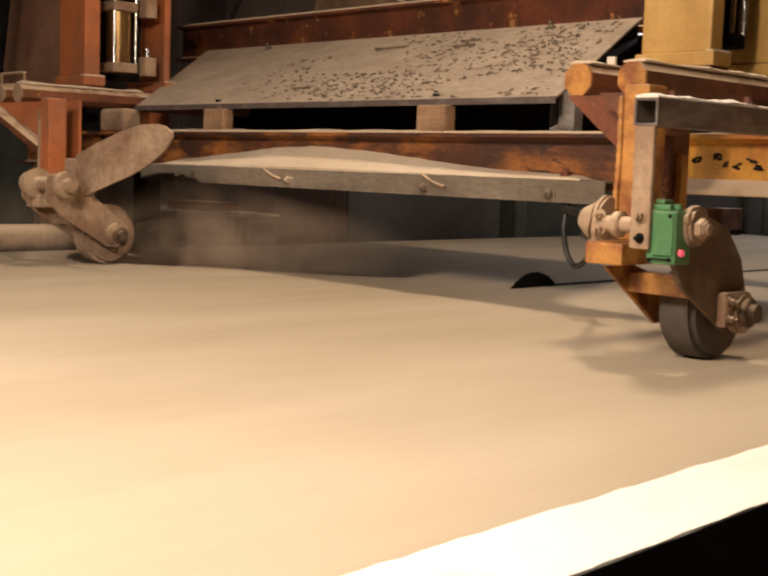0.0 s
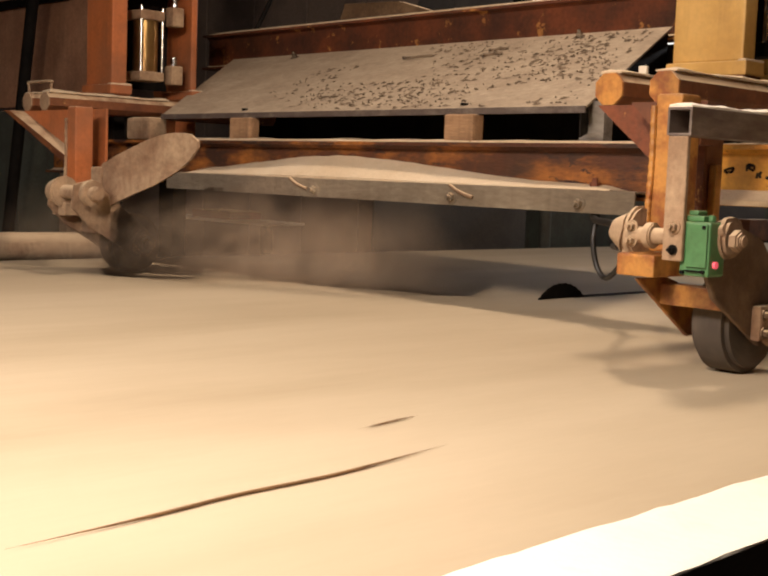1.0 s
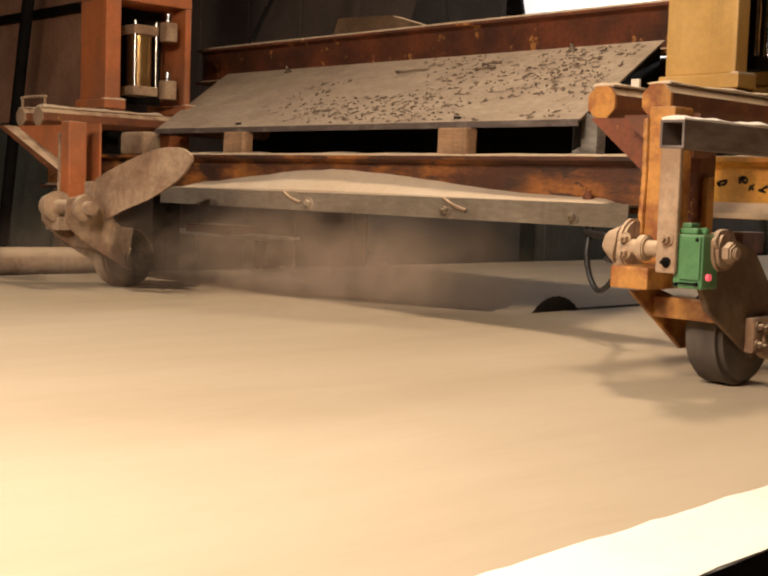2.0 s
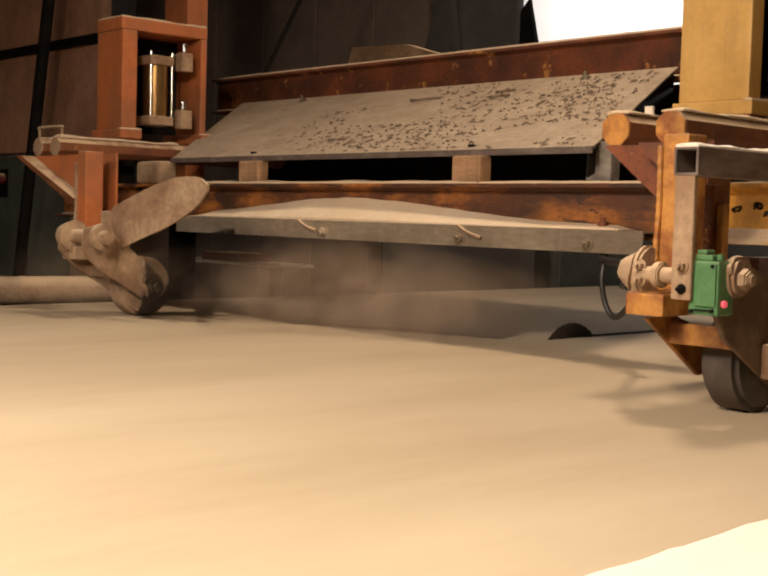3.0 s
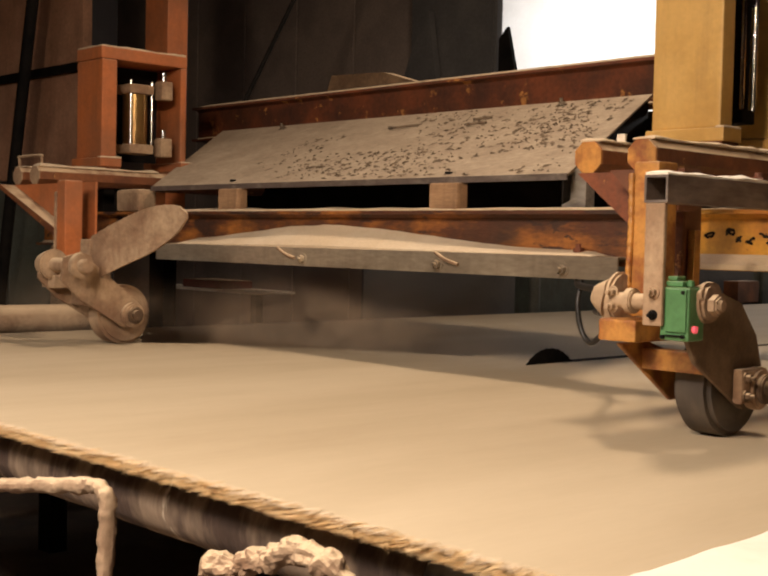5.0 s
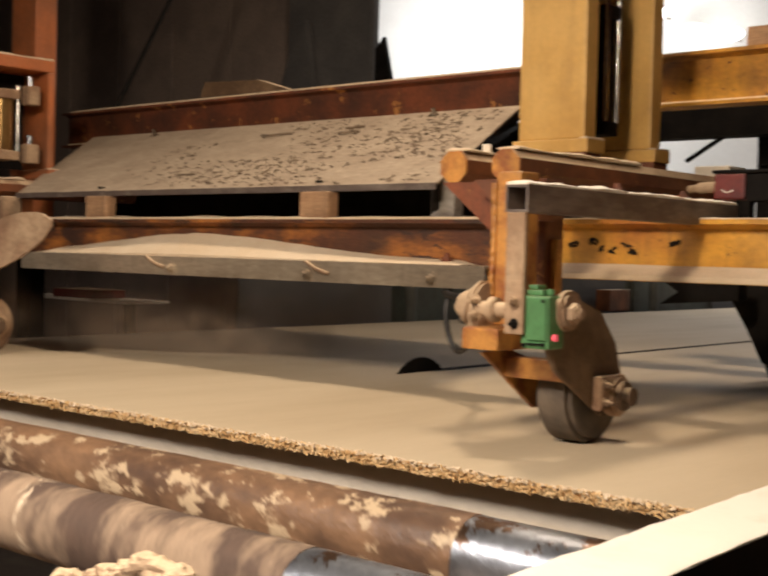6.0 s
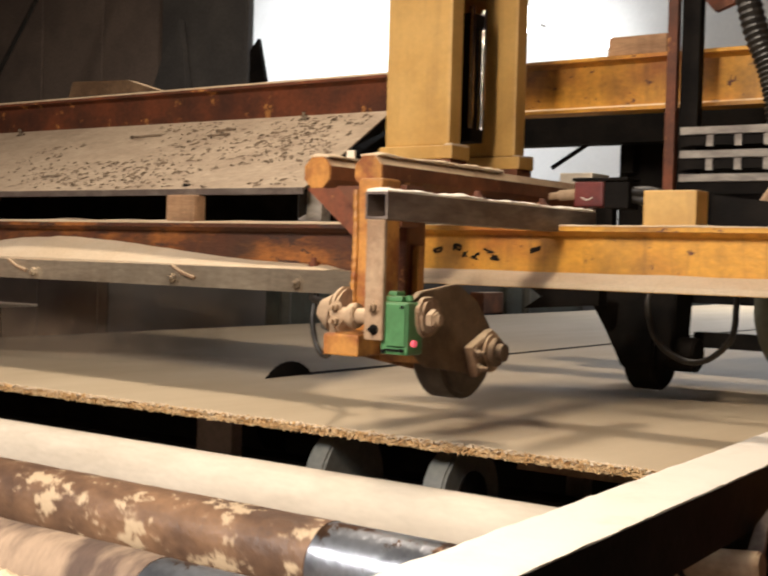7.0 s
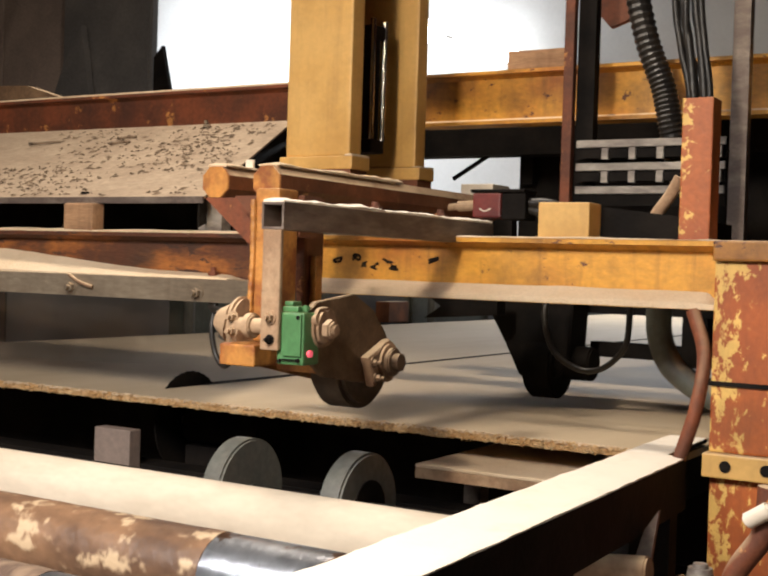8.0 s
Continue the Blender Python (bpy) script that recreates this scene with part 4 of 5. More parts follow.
part("bolt", bolt((0.782, -0.70, 1.222), (0, -1, 0), 0.007, 0.008), M_BLACK, arm_tube)
sw = thing("switch_box", 0.845, -0.69, 1.172, "green cast switch box with a pink indicator", "switch box")
part("housing", box(0.790, 0.857, -0.6875, -0.630, 1.172, 1.280, 0.005), M_GREEN, sw)
part("lid", box(0.806, 0.853, -0.6925, -0.6877, 1.190, 1.277, 0.002), M_GREEN, sw)
part("top_plate", box(0.797, 0.838, -0.682, -0.636, 1.2805, 1.292, 0.003), M_GREEN, sw, "raised green cover")
part("top_plate", box(0.800, 0.822, -0.678, -0.645, 1.2925, 1.302, 0.003), M_GREEN, sw)
part("top_nut", rod((0.842, -0.66, 1.2805), (0.842, -0.66, 1.294), 0.008, 8, bevel=0.002), M_GREEN, sw)
part("seam", box(0.806, 0.838, -0.6935, -0.6877, 1.181, 1.184), M_BLACK, sw)
for x, z in ((0.800, 1.179), (0.846, 1.182), (0.846, 1.270)):
    part("screw", rod((x, -0.6877, z), (x, -0.695, z), 0.004, 10), M_BLACK, sw)
part("indicator", rod((0.857, -0.668, 1.196), (0.863, -0.668, 1.196), 0.007, 14), M_PINKLED, sw, "small pink lit indicator")
part("cable_gland", rod((0.852, -0.65, 1.262), (0.868, -0.65, 1.266), 0.012, 16), M_DUSTY, sw)

# ---------------------------------------------------------------- gantry columns and what stands on the beam
col = thing("gantry_column", 1.62, 0.12, 0.0, "orange steel gantry column with paint peeling to yellow", "column")
part("shaft", box(1.492, 1.78, 0.02, 0.25, 0.0, 0.93, 0.006), M_PEEL, col)
part("shaft", box(1.49, 1.78, 0.012, 0.25, 0.985, 1.415, 0.006), M_PEEL, col)
part("flange_plate", box(1.482, 1.80, -0.01, 0.26, 0.9305, 0.9845, 0.004), M_YELLOW, col, "yellow bolted flange plate")
part("head_plate", box(1.489, 1.80, -0.005, 0.26, 1.4155, 1.462, 0.005), M_YBEAM, col)
# flat black discs paint the dark of the bolt holes
for x in (1.535, 1.625):
    part("dark_hole_mark", rod((x, -0.013, 0.958), (x, -0.008, 0.958), 0.013, 18), M_BLACK, col, "black disc standing for a bolt hole")
part("strap_band", box(1.47, 1.80, 0.006, 0.2545, 1.135, 1.145), M_BLACK, col, "thin dark strap")
stub = lone("stub_post", box(1.385, 1.458, 0.07, 0.14, 1.4625, 1.795, 0.004), M_PEELSTUB, "orange stub post with peeling yellow paint on the beam", "post")
lone("yellow_block", box(1.03, 1.165, 0.066, 0.145, 1.4625, 1.552, 0.004), M_YELLOW, "worn yellow block standing on the beam", "block")
lone("dark_tray", prism([(1.17, 1.468), (1.38, 1.468), (1.38, 1.52), (1.17, 1.545)], "y", 0.15, 0.55), M_BLACK, "dark steel tray behind the yellow block", "tray")
red = thing("red_junction_box", 0.72, 0.45, 1.52, "dark red junction box with cables", "junction box")
part("body", box(0.665, 0.755, 0.42, 0.50, 1.53, 1.602, 0.006), M_RED, red)
part("lid", box(0.66, 0.83, 0.415, 0.505, 1.6025, 1.612, 0.003), M_BLACK, red)
part("side", box(0.7555, 0.83, 0.425, 0.50, 1.525, 1.602, 0.004), M_BLACK, red)
part("gland", rod((0.60, 0.46, 1.565), (0.665, 0.46, 1.568), 0.016, 14), M_DUSTY, red)
part("cable", hose([(0.60, 0.46, 1.565), (0.52, 0.46, 1.555), (0.44, 0.50, 1.53)], 0.011), M_DUSTY, red, smooth=True)
part("cable", hose([(0.83, 0.46, 1.575), (0.90, 0.46, 1.57), (0.97, 0.47, 1.53), (1.02, 0.48, 1.48)], 0.015), M_HOSE, red, smooth=True)
part("cable", hose([(0.83, 0.46, 1.555), (0.92, 0.45, 1.53), (0.98, 0.45, 1.475)], 0.013), M_HOSE, red, smooth=True)
part("smile_mark", hose([(0.69, 0.4175, 1.556), (0.707, 0.4165, 1.549), (0.725, 0.4175, 1.556)], 0.002, 6), M_RAIL, red, "small white curved mark")

rack = thing("slotted_rack", 0.98, 0.88, 1.5, "dark rack of slotted grey steel strips", "rack")
part("upright", box(0.752, 0.785, 0.85, 0.88, 1.46, 6.2, 0.003), M_RUST, rack, "rusty brown upright")
part("upright", box(0.787, 0.845, 0.88, 0.92, 1.46, 6.2), M_BLACK, rack)
part("upright", box(1.275, 1.325, 0.88, 0.92, 1.46, 6.2), M_GREYTUBE, rack, "grey scraped upright")
for z in (1.628, 1.70, 1.772):
    part("strip", box(0.80, 1.27, 0.858, 0.866, z, z + 0.024, 0.002), M_STRIP, rack, "scraped grey steel strip")
    part("strip", box(0.80, 1.27, 0.868, 0.876, z - 0.036, z - 0.002), M_BLACK, rack)
    if z > 1.65:
        for k in range(5):
            # slots are proud black blocks in place of shaded gaps
            part("slot", box(0.822 + 0.088 * k, 0.885 + 0.088 * k, 0.853, 0.8575, z - 0.033, z - 0.008), M_BLACK, rack)
            part("rib", box(0.887 + 0.088 * k, 0.908 + 0.088 * k, 0.853, 0.866, z - 0.037, z - 0.002), M_STRIP, rack)
# added backing box: black in place of the dark behind the rack
mbox = thing("machine_housing", 1.5, 1.9, 1.27, "black backing box added behind the rack", "machine housing")
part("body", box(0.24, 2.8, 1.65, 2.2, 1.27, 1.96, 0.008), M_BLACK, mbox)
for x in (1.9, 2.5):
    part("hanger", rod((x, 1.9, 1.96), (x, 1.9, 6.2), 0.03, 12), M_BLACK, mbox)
# extra black plate that closes a gap onto the bright wall
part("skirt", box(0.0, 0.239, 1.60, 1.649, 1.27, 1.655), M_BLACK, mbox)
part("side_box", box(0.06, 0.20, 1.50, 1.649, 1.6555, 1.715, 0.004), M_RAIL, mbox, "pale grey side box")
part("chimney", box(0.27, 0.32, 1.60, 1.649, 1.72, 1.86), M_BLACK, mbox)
lone("ribbed_hose", hose([(0.93, 0.92, 6.2), (0.93, 0.92, 3.4), (0.93, 0.92, 2.75), (0.95, 0.91, 2.36), (1.0, 0.90, 2.12), (1.06, 0.90, 1.96), (1.09, 0.90, 1.83), (1.10, 0.95, 1.72)], 0.034, 16, ridges=0.16, steps=18), M_HOSE, "thick black ribbed hose", "hose", smooth=False)
for k in range(5):
    d = 0.018 * k
    w = 0.012 * math.sin(2.3 * k)
    lone("black_cable", hose([(1.18 + d, 0.6, 6.2), (1.18 + d, 0.6, 2.75), (1.185 + d, 0.6 + w, 2.2), (1.205 + 0.9 * d + w, 0.6, 2.03), (1.235 + 0.8 * d, 0.6 - w, 1.90), (1.245 + 0.7 * d, 0.6, 1.75), (1.25 + 0.5 * d, 0.62, 1.50)], 0.010 + 0.002 * (k % 2)), M_HOSE, "black cable hanging from above", "cable", "cable bundle", smooth=True)
lone("slant_plate", prism([(0.60, 6.2), (0.60, 2.43), (0.80, 2.20), (0.86, 2.22), (1.02, 2.43), (1.02, 6.2)], "y", 1.12, 1.15), M_RUST, "brown pointed guard plate above the upper beam", "guard plate")
lone("back_upright", box(1.55, 1.66, 1.3, 1.4, 1.3, 6.2, 0.004), M_BLACK, "black steel upright behind the rack", "upright")
lone("fitting", hose([(1.265, 0.2, 1.475), (1.285, 0.2, 1.525), (1.32, 0.2, 1.575), (1.345, 0.2, 1.62)], 0.015, 12), M_DUSTY, "dusty bent duct end", "duct", smooth=True)

# far hold-down unit behind the beam, its shade put in as black
far = thing("far_hold_down", 0.7, 0.95, 0.98, "hold-down wheel unit behind the beam, shade put in as black", "hold-down")
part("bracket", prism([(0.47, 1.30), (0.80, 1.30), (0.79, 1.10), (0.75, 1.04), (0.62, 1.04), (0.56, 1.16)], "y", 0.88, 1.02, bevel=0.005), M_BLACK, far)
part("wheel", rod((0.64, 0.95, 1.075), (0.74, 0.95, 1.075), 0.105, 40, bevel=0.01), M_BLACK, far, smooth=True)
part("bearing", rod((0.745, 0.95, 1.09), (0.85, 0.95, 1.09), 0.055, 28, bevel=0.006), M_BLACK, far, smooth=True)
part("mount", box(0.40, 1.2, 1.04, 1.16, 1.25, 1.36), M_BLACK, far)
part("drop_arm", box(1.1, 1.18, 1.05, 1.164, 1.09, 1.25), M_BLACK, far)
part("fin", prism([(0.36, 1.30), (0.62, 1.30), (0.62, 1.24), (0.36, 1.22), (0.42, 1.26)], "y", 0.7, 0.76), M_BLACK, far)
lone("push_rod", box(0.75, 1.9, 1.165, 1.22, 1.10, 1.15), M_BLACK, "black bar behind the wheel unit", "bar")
lone("air_hose", hose([(1.083, 0.6, 1.34), (1.086, 0.6, 1.26), (1.074, 0.6, 1.17), (1.01, 0.6, 1.107), (0.935, 0.6, 1.10), (0.856, 0.6, 1.15), (0.815, 0.62, 1.25), (0.80, 0.70, 1.32)], 0.009), M_HOSE, "black looping air hose", "hose", smooth=True)
lone("drain_pipe", hose([(1.22, 0.45, 1.31), (1.225, 0.45, 1.22), (1.26, 0.45, 1.14), (1.34, 0.45, 1.08), (1.44, 0.45, 1.02), (1.47, 0.45, 0.85), (1.47, 0.45, 0.0)], 0.034, 16), M_TEAL, "grey-green bent suction pipe", "pipe", smooth=True)
lone("brown_pipe", hose([(1.43, 0.06, 1.30), (1.468, 0.03, 1.20), (1.465, -0.01, 1.08), (1.435, -0.02, 0.966)], 0.016, 14), M_RUST, "brown pipe rising beside the column", "pipe", smooth=True)
lone("loop_hose", hose([(0.03, 0.03, 1.262), (0.06, 0.0, 1.245), (0.16, -0.06, 1.24), (0.30, -0.12, 1.235)], 0.010), M_HOSE, "black rubber hose under the dust bar", "hose", smooth=True)
lone("loop_hose", hose([(0.054, 0.02, 1.262), (0.057, 0.0, 1.19), (0.072, 0.0, 1.12), (0.105, -0.005, 1.085), (0.145, -0.02, 1.098), (0.19, -0.04, 1.138), (0.26, -0.12, 1.172), (0.42, -0.40, 1.20), (0.55, -0.56, 1.21)], 0.008), M_HOSE, "black rubber hose hanging in a loop", "hose", smooth=True)
lone("back_diagonal", rod((0.0, 1.55, 1.74), (0.17, 1.55, 1.84), 0.009, 12), M_BLACK, "dark diagonal strut behind the gantry", "strut")

# ---------------------------------------------------------------- left side of the gantry
frame_post(-2.78, -2.56, -0.02, 0.42, 1.70, 2.135, M_ORANGE, "orange steel loop frame with a brass cylinder inside", True, 0.075, 0.03, 1.643)
tall = thing("tall_upright", -3.13, 0.68, 0.0, "orange painted upright behind the loop frame, lower part darkened", "upright")
part("post", box(-3.24, -3.03, 0.62, 0.74, 1.36, 3.4, 0.005), M_ORANGE, tall)
# lower post is black in place of the shade under the beam
part("foot", box(-3.20, -3.07, 0.64, 0.72, 0.0, 1.3595), M_BLACK, tall, "lower post coloured black as in shade")
shoe = thing("curved_shoe", -1.4, -0.45, 1.2, "brown curved sheet-metal shoe, dusty", "guide shoe")
bm = bmesh.new()
lines = []
for i in range(17):
    u = i / 16
    x = -1.80 + 0.47 * u
    half = 0.085 * (1.0 if u < 0.55 else max(0.12, math.sqrt(max(0, 1 - ((u - 0.55) / 0.45) ** 2))))
    cz = 1.265 + 0.165 * u
    y = -0.50 + 0.10 * u * u
    lines.append([bm.verts.new((x, y + dy, cz + s * half)) for dy in (0, 0.008) for s in ((-1, 1) if dy == 0 else (1, -1))])
for a, b in zip(lines, lines[1:]):
    for k in range(4):
        bm.faces.new((a[k], a[(k + 1) % 4], b[(k + 1) % 4], b[k]))
bm.faces.new(lines[0])
bm.faces.new(lines[-1][::-1])
part("sheet", bm, M_DUSTY, shoe)
part("lug", box(-1.86, -1.79, -0.51, -0.44, 1.26, 1.34, 0.005), M_DUSTY, shoe)
lone("clamp_block", box(-2.55, -2.36, 0.05, 0.14, 1.4625, 1.56, 0.016), M_DUSTY, "dust-caked clamp block on the beam", "clamp")
lone("guide_pipe", rod((-2.95, -1.9, 0.985), (-2.62, 0.15, 0.985), 0.062, 28), M_DUSTY, "thick dust-coated guide pipe beside the board", "pipe", smooth=True)
lone("panel_wall", box(-5.6, -4.2, 0.80, 0.86, 1.69, 3.4, 0.004), M_PINK, "dusty orange sheet panel", "panel")
lone("panel_band", box(-5.6, -4.2, 0.76, 0.798, 2.31, 2.36), M_BLACK, "dark seam strip on the panel", "strip")
cab = thing("control_cabinet", -5.2, 0.8, 0.0, "grey-green control cabinet with a red button", "control cabinet")
part("body", box(-5.7, -4.9, 0.70, 1.1, 0.0, 1.66, 0.006), M_TEAL, cab)
part("button", rod((-5.25, 0.70, 1.52), (-5.25, 0.66, 1.52), 0.035, 20), M_RED, cab, "red mushroom button")
part("plate", box(-5.31, -5.19, 0.694, 0.6995, 1.40, 1.58, 0.003), M_BLACK, cab)
lone("leaning_bar", rod((-4.82, 0.5, 0.0), (-4.10, 0.5, 3.3), 0.035, 14), M_BLACK, "black round bar leaning by the panel", "bar", smooth=True)
for k, x in enumerate((-4.70, -4.45, -4.2)):
    lone("fence_post", box(x - 0.045, x + 0.045, 0.9, 0.98, 0.0, 1.62, 0.004), M_DUSTY, "dusty brown upright beside the cabinet", "upright", "uprights beside the cabinet")
lone("handle_rail", hose([(-2.77, -0.30, 1.642), (-2.77, -0.30, 1.68), (-2.765, -0.30, 1.69), (-2.58, -0.30, 1.69), (-2.57, -0.30, 1.68), (-2.57, -0.3, 1.642)], 0.006), M_DUSTY, "thin dusty bent rod on the carrier bars", "rod", smooth=True)

# ---------------------------------------------------------------- dark machinery behind
def cabinet(x0, x1, y0, y1, z0, z1, material, label, n):
    o = thing("machine_cabinet", (x0 + x1) / 2, (y0 + y1) / 2, 0.0, label, "machine cabinet")
    part("body", box(x0, x1, y0, y1, z0, z1, 0.01), material, o)
    w = (x1 - x0) / n
    for k in range(n):
        part("door", box(x0 + w * k + 0.012, x0 + w * (k + 1) - 0.012, y0 - 0.014, y0 - 0.001, z0 + 0.03, z1 - 0.03, 0.003), material, o)


cabinet(-7.5, -3.62, 3.0, 3.6, 0.0, 4.6, M_CABBROWN, "brown-grey sheet machine cabinet with tall doors", 6)
cabinet(-3.6, -2.85, 2.9, 2.96, 0.0, 4.6, M_CABINET, "dark grey sheet machine cabinet", 1)
lone("folded_sheet", prism([(-3.62, 2.30), (-3.25, 2.30), (-3.35, 2.85), (-3.5, 2.60)], "y", 2.80, 2.85), M_CABINET, "dark folded sheet leaning by the cabinet", "sheet")
lone("pointed_guard", prism([(-2.845, 2.30), (-2.68, 2.30), (-2.78, 2.70), (-2.845, 2.63)], "y", 2.92, 2.95), M_BLACK, "black pointed guard plate", "guard plate")
lone("strut", rod((-3.05, 1.12, 2.08), (-3.0, 1.7, 3.2), 0.012, 10), M_BLACK, "thin dark slanting rod", "rod")
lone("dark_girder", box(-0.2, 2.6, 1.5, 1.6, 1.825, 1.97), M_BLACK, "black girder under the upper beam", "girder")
# added backing: puts the gap's dark in as black, hides the bright wall
lone("dark_fill_sheet", box(-3.3, 0.02, 1.2, 1.23, 1.30, 1.884), M_BLACK, "black sheet added to fill the dark gap under the upper beam", "machine panel")
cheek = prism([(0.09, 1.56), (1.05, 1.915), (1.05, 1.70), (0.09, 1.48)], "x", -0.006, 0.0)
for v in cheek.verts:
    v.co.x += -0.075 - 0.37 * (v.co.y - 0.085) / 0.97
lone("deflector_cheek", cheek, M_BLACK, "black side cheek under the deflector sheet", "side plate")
lone("pale_box", prism([(-0.135, 1.4625), (-0.045, 1.4625), (-0.045, 1.592), (-0.10, 1.592), (-0.135, 1.545)], "y", 0.157, 0.20), M_STRIP, "small pale sheet box on the beam", "box")
lone("paper_tag", box(0.362, 0.386, -0.258, -0.25, 1.612, 1.64, 0.001), M_RAIL, "small white tag standing behind the bars", "tag")
shelf = thing("storage_shelf", -3.7, 1.5, 0.0, "low pale shelf with a red crate, in the dim", "shelf")
part("plank", box(-4.4, -3.3, 1.40, 1.70, 1.035, 1.05, 0.002), M_RAIL, shelf)
part("crate", box(-4.05, -3.65, 1.42, 1.65, 1.0505, 1.10, 0.004), M_RED, shelf, "red crate")
for x in (-4.35, -3.4):
    part("leg", box(x, x + 0.05, 1.45, 1.5, 0.0, 1.0345), M_BLACK, shelf)
base_m = thing("long_machine", -2.9, 5.0, 0.0, "dim grey-green machine base beyond the board", "machine base")
part("body", box(-3.5, -2.62, 3.55, 10.5, 0.0, 1.42, 0.01), M_TEAL, base_m)
for k in range(6):
    part("panel", box(-2.618, -2.60, 1.6 + 1.4 * k, 2.85 + 1.4 * k, 0.3, 1.36, 0.004), M_TEAL if k % 2 else M_CABINET, base_m)
for y in (2.95, 4.4, 6.0):
    lone("pale_pipe", rod((-2.53, y, 0.0), (-2.53, y, 1.30), 0.035, 16), M_DISC, "pale upright pipe beside the machine base", "pipe", "pipes beside the machine base", smooth=True)
lone("brown_carton", box(-2.58, -2.46, 5.2, 5.5, 0.96, 1.12, 0.004), M_BAR, "brown box beside the machine base", "box")
def conveyor_side(x0, x1, label):
    o = thing("roller_stand", (x0 + x1) / 2, 0, 0, label, "stand", "stands of the roller line")
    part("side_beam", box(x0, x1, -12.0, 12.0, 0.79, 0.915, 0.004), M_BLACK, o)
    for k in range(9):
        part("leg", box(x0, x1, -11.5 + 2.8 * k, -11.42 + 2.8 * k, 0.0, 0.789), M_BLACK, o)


conveyor_side(-2.56, -2.46, "black steel side frame carrying the rollers")
conveyor_side(1.275, 1.32, "narrow black steel side frame carrying the rollers")

# ---------------------------------------------------------------- splinters on the board
def splinter(pts, r0, label):
    """A thin bark splinter, tapered at both ends, lying on the board."""
    bm = hose(pts, r0, 8, steps=8)
    n = len(bm.verts) // 8
    bm.verts.ensure_lookup_table()
    for i in range(n):
        ring = [bm.verts[i * 8 + k] for k in range(8)]
        c = sum((v.co for v in ring), Vector()) / 8
        f = max(0.15, min(1, 4.5 * i / n, 3.5 * (n - 1 - i) / n))
        for v in ring:
            v.co = c + (v.co - c) * f
    return lone("bark_splinter", bm, M_SPLINTER, label, "splinter", "splinters on the board", smooth=True, origin=(0, 0, BOARD_Z))


z = BOARD_Z + 0.003
long_splinter = splinter([(1.0, -2.205, z), (0.985, -2.03, z), (0.968, -1.90, z), (0.962, -1.74, z), (0.945, -1.62, z), (0.922, -1.49, z)], 0.0024, "long thin dark bark splinter lying on the board")
short_splinter = splinter([(0.765, -1.50, z), (0.752, -1.43, z), (0.742, -1.37, z)], 0.0018, "short thin bark splinter on the board")


# ---------------------------------------------------------------- airborne dust
def dust_air(name, dens, seed):
    """Airborne dust: dense in the middle of its veil, torn into wisps, gone at the rim."""
    m = bpy.data.materials.new(name)
    m.use_nodes = True
    nt = m.node_tree
    b = nt.nodes["Principled BSDF"]
    b.inputs["Base Color"].default_value = (0.46, 0.33, 0.22, 1)
    b.inputs["Roughness"].default_value = 1.0
    co = nt.nodes.new("ShaderNodeTexCoord")
    mp = nt.nodes.new("ShaderNodeMapping")
    mp.inputs["Location"].default_value = (-1, -1, 0)
    mp.inputs["Scale"].default_value = (2, 2, 0)
    nt.links.new(co.outputs["UV"], mp.inputs["Vector"])
    ln = nt.nodes.new("ShaderNodeVectorMath")
    ln.operation = "LENGTH"
    nt.links.new(mp.outputs[0], ln.inputs[0])
    fall = nt.nodes.new("ShaderNodeMapRange")
    fall.interpolation_type = "SMOOTHERSTEP"
    fall.inputs[1].default_value, fall.inputs[2].default_value, fall.inputs[3].default_value, fall.inputs[4].default_value = 0.1, 0.97, 1.0, 0.0
    nt.links.new(ln.outputs["Value"], fall.inputs[0])
    off = nt.nodes.new("ShaderNodeMapping")
    off.inputs["Location"].default_value = (seed * 3.1, seed * 1.7, seed)
    nt.links.new(co.outputs["Object"], off.inputs["Vector"])
    wisp = ramp(nt, noise_out(nt, off.outputs[0], 4.6, 4.0, 0.55), 0.34, 0.70)
    nt.links.new(times(nt, times(nt, fall.outputs[0], wisp), dens), b.inputs["Alpha"])
    return m


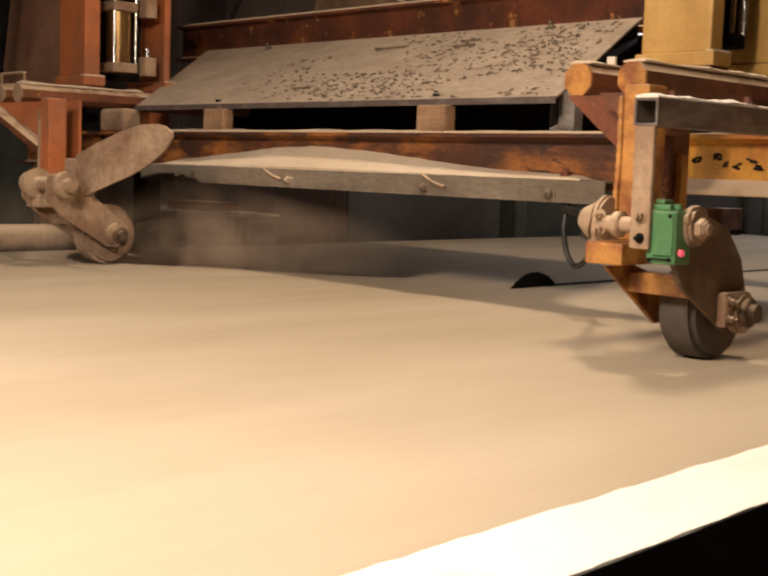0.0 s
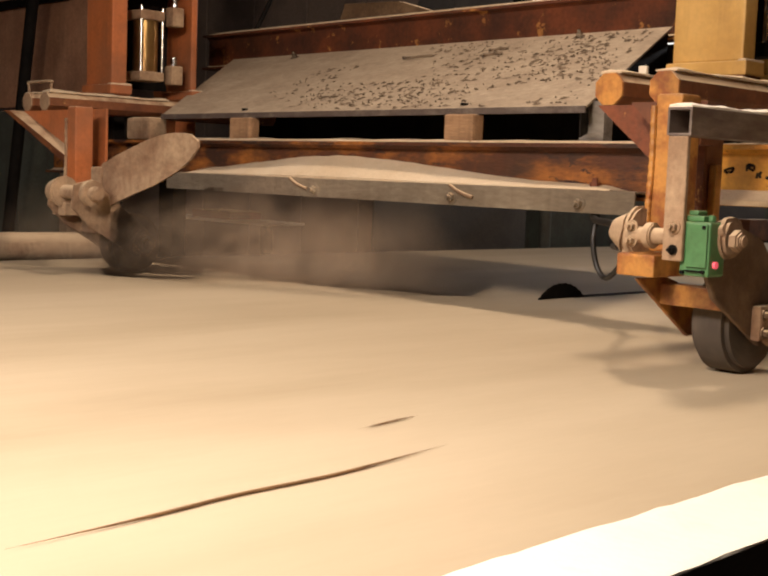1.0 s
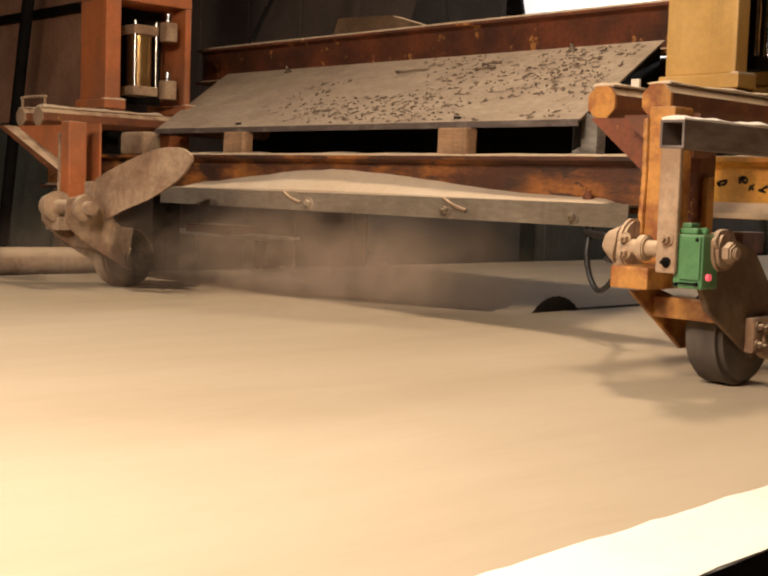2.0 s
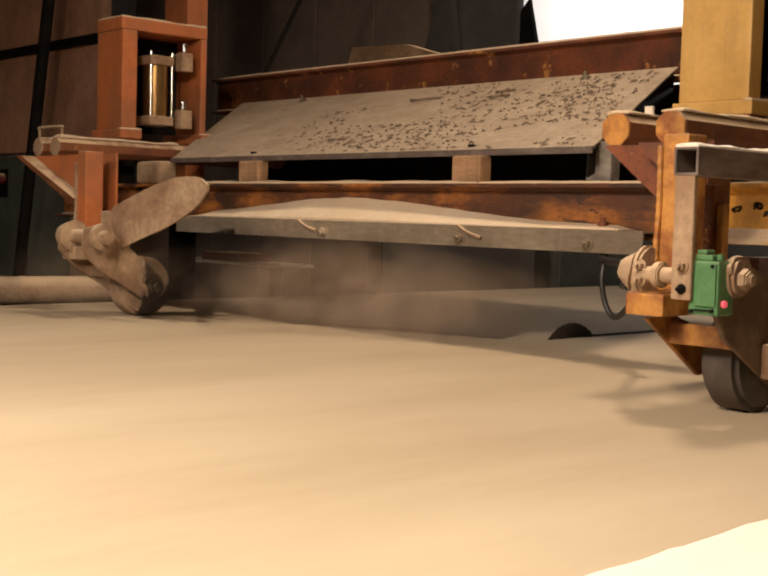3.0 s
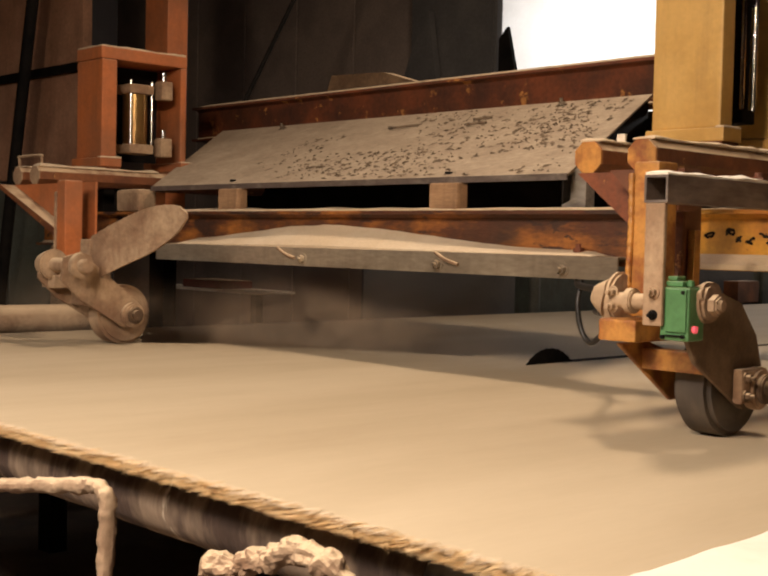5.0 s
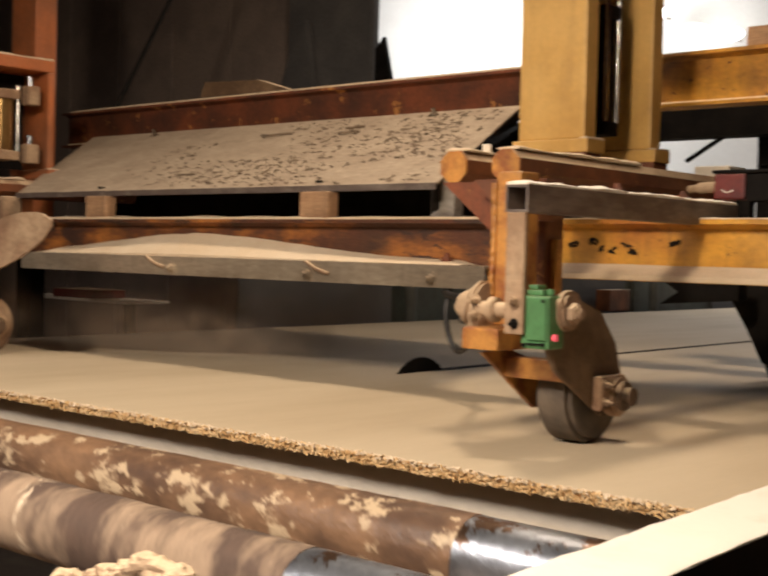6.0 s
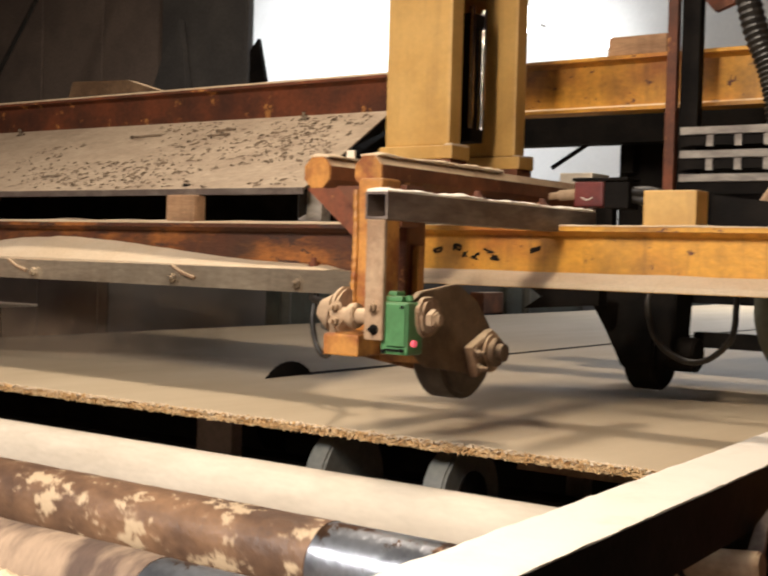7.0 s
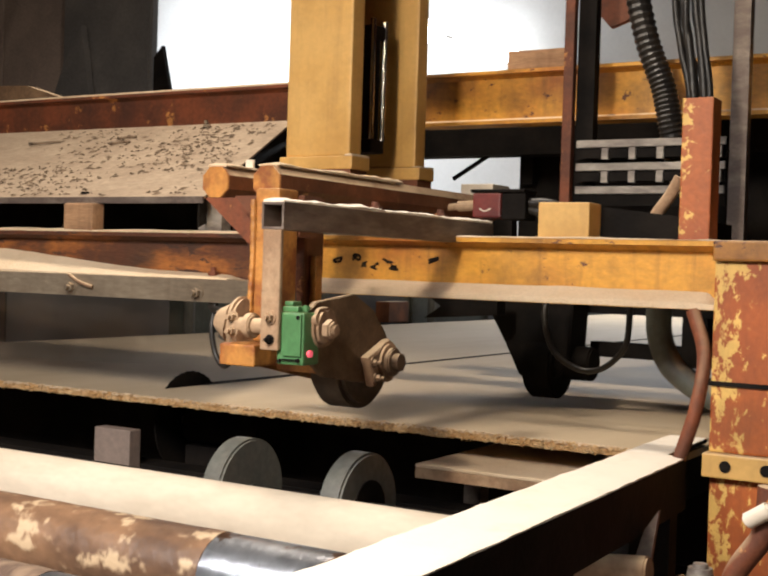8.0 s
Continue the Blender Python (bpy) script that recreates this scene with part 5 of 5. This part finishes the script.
def dust_cloud(x, y, z, w, h, depth, n, dens, seed, label):
    """A puff of dust built of billowing veils one behind the other."""
    o = thing("dust_cloud", x, y, z, label, "dust", "dust in the air")
    o["kind"] = "stuff"
    for k in range(n):
        rnd = random.Random(seed * 10 + k)
        bm = bmesh.new()
        uv = bm.loops.layers.uv.new("veil")
        nu, nv = 24, 12
        d = depth * ((k + 0.5) / n - 0.5) * 2
        ww, hh = w * rnd.uniform(0.8, 1.1), h * rnd.uniform(0.85, 1.1)
        sx, sz = rnd.uniform(-0.2, 0.2) * w, rnd.uniform(-0.1, 0.1) * h
        g = []
        for i in range(nu + 1):
            line = []
            for j in range(nv + 1):
                u, v = i / nu * 2 - 1, j / nv * 2 - 1
                bulge = 0.10 * math.sin(2.4 * u + k + seed) + 0.06 * math.cos(3.1 * v + 2 * k) + 0.12 * v
                px, py = sx + u * ww, d + bulge
                line.append(bm.verts.new((x + 0.80 * px - 0.60 * py, y + 0.60 * px + 0.80 * py, max(BOARD_Z + 0.004, z + sz + v * hh))))
            g.append(line)
        for i in range(nu):
            for j in range(nv):
                f = bm.faces.new((g[i][j], g[i + 1][j], g[i + 1][j + 1], g[i][j + 1]))
                for loop, (a, c) in zip(f.loops, ((i, j), (i + 1, j), (i + 1, j + 1), (i, j + 1))):
                    loop[uv].uv = (a / nu, c / nv)
        part("veil", bm, dust_air("airborne_dust", dens, seed + 0.37 * k), o, smooth=True)
    return o


cloud_a = dust_cloud(-1.35, -0.05, 1.05, 0.75, 0.26, 0.16, 3, 0.14, 1, "thin haze of wood dust behind the wheel")
cloud_b = dust_cloud(-1.0, 0.0, 1.06, 0.80, 0.30, 0.16, 3, 0.22, 2, "drifting puff of wood dust under the bar")
cloud_c = dust_cloud(-1.9, -0.35, 1.08, 0.55, 0.28, 0.12, 2, 0.20, 3, "puff of wood dust round the dusty wheel")

# ---------------------------------------------------------------- what moves
def tail(t):
    """The place of the board's tail end along the line: fast feed, braking to a slow one."""
    v0, v1, ta, tb = 2.05, 0.525, 4.55, 5.45
    y = -1.17 - v1 * 0.05
    if t >= tb:
        return y + v1 * (t - tb)
    if t >= ta:
        k = (v1 - v0) / (tb - ta)
        s = t - tb
        return y + v1 * s + 0.5 * k * s * s
    return tail(ta) + v0 * (t - ta)


def lift(t):
    u = min(1, max(0, (t - 6.15) / 0.65))
    return 22.5 * u * u * (3 - 2 * u)


def motions():
    walk(board, [(0.1 * i, pose(0, tail(0.1 * i), BOARD_Z - 0.018)) for i in range(81)])
    for s in (long_splinter, short_splinter):
        walk(s, [(0.1 * i, pose(0, tail(0.1 * i) - tail(1.0), BOARD_Z)) for i in range(81)])
    for k, o in enumerate(ROLLERS):
        p = o.location.copy()
        walk(o, [(0.2 * i, pose(p.x, p.y, p.z, -76.0 * i - 40 * k)) for i in range(41)])
    walk(cloud_a, [(0, pose(-1.35, -0.10, 1.05)), (1.0, pose(-1.30, -0.12, 1.05)), (2.2, pose(-1.2, -0.05, 1.06)), (4.0, pose(-1.25, -0.1, 1.05)), (6.0, pose(-1.4, 0.1, 1.05)), (8.0, pose(-1.5, 0.25, 1.05))])
    walk(cloud_b, [(0, pose(-1.5, -0.05, 1.04)), (0.8, pose(-1.15, -0.2, 1.06)), (1.6, pose(-0.70, -0.45, 1.10)), (2.4, pose(-0.6, -0.3, 1.08)), (3.4, pose(-0.95, 0.0, 1.05)), (4.2, pose(-1.1, 0.1, 1.04)), (6.0, pose(-1.3, 0.5, 1.03)), (8.0, pose(-1.5, 0.9, 1.03))])
    walk(cloud_c, [(0, pose(-1.9, -0.45, 1.08)), (1.6, pose(-1.8, -0.45, 1.10)), (4.0, pose(-1.9, -0.4, 1.08)), (8.0, pose(-2.1, -0.2, 1.06))])
    p = arm_r.location.copy()
    walk(arm_r, [(0.1 * i, pose(p.x, p.y, p.z, lift(0.1 * i))) for i in range(81)])
    for w in (wheel_r, wheel_l):
        q = w.location.copy()
        walk(w, [(0.1 * i, pose(q.x, q.y, q.z, -85.0 * min(i, 50) - (i > 50) * 27 * min(i - 50, 15))) for i in range(81)])


motions()
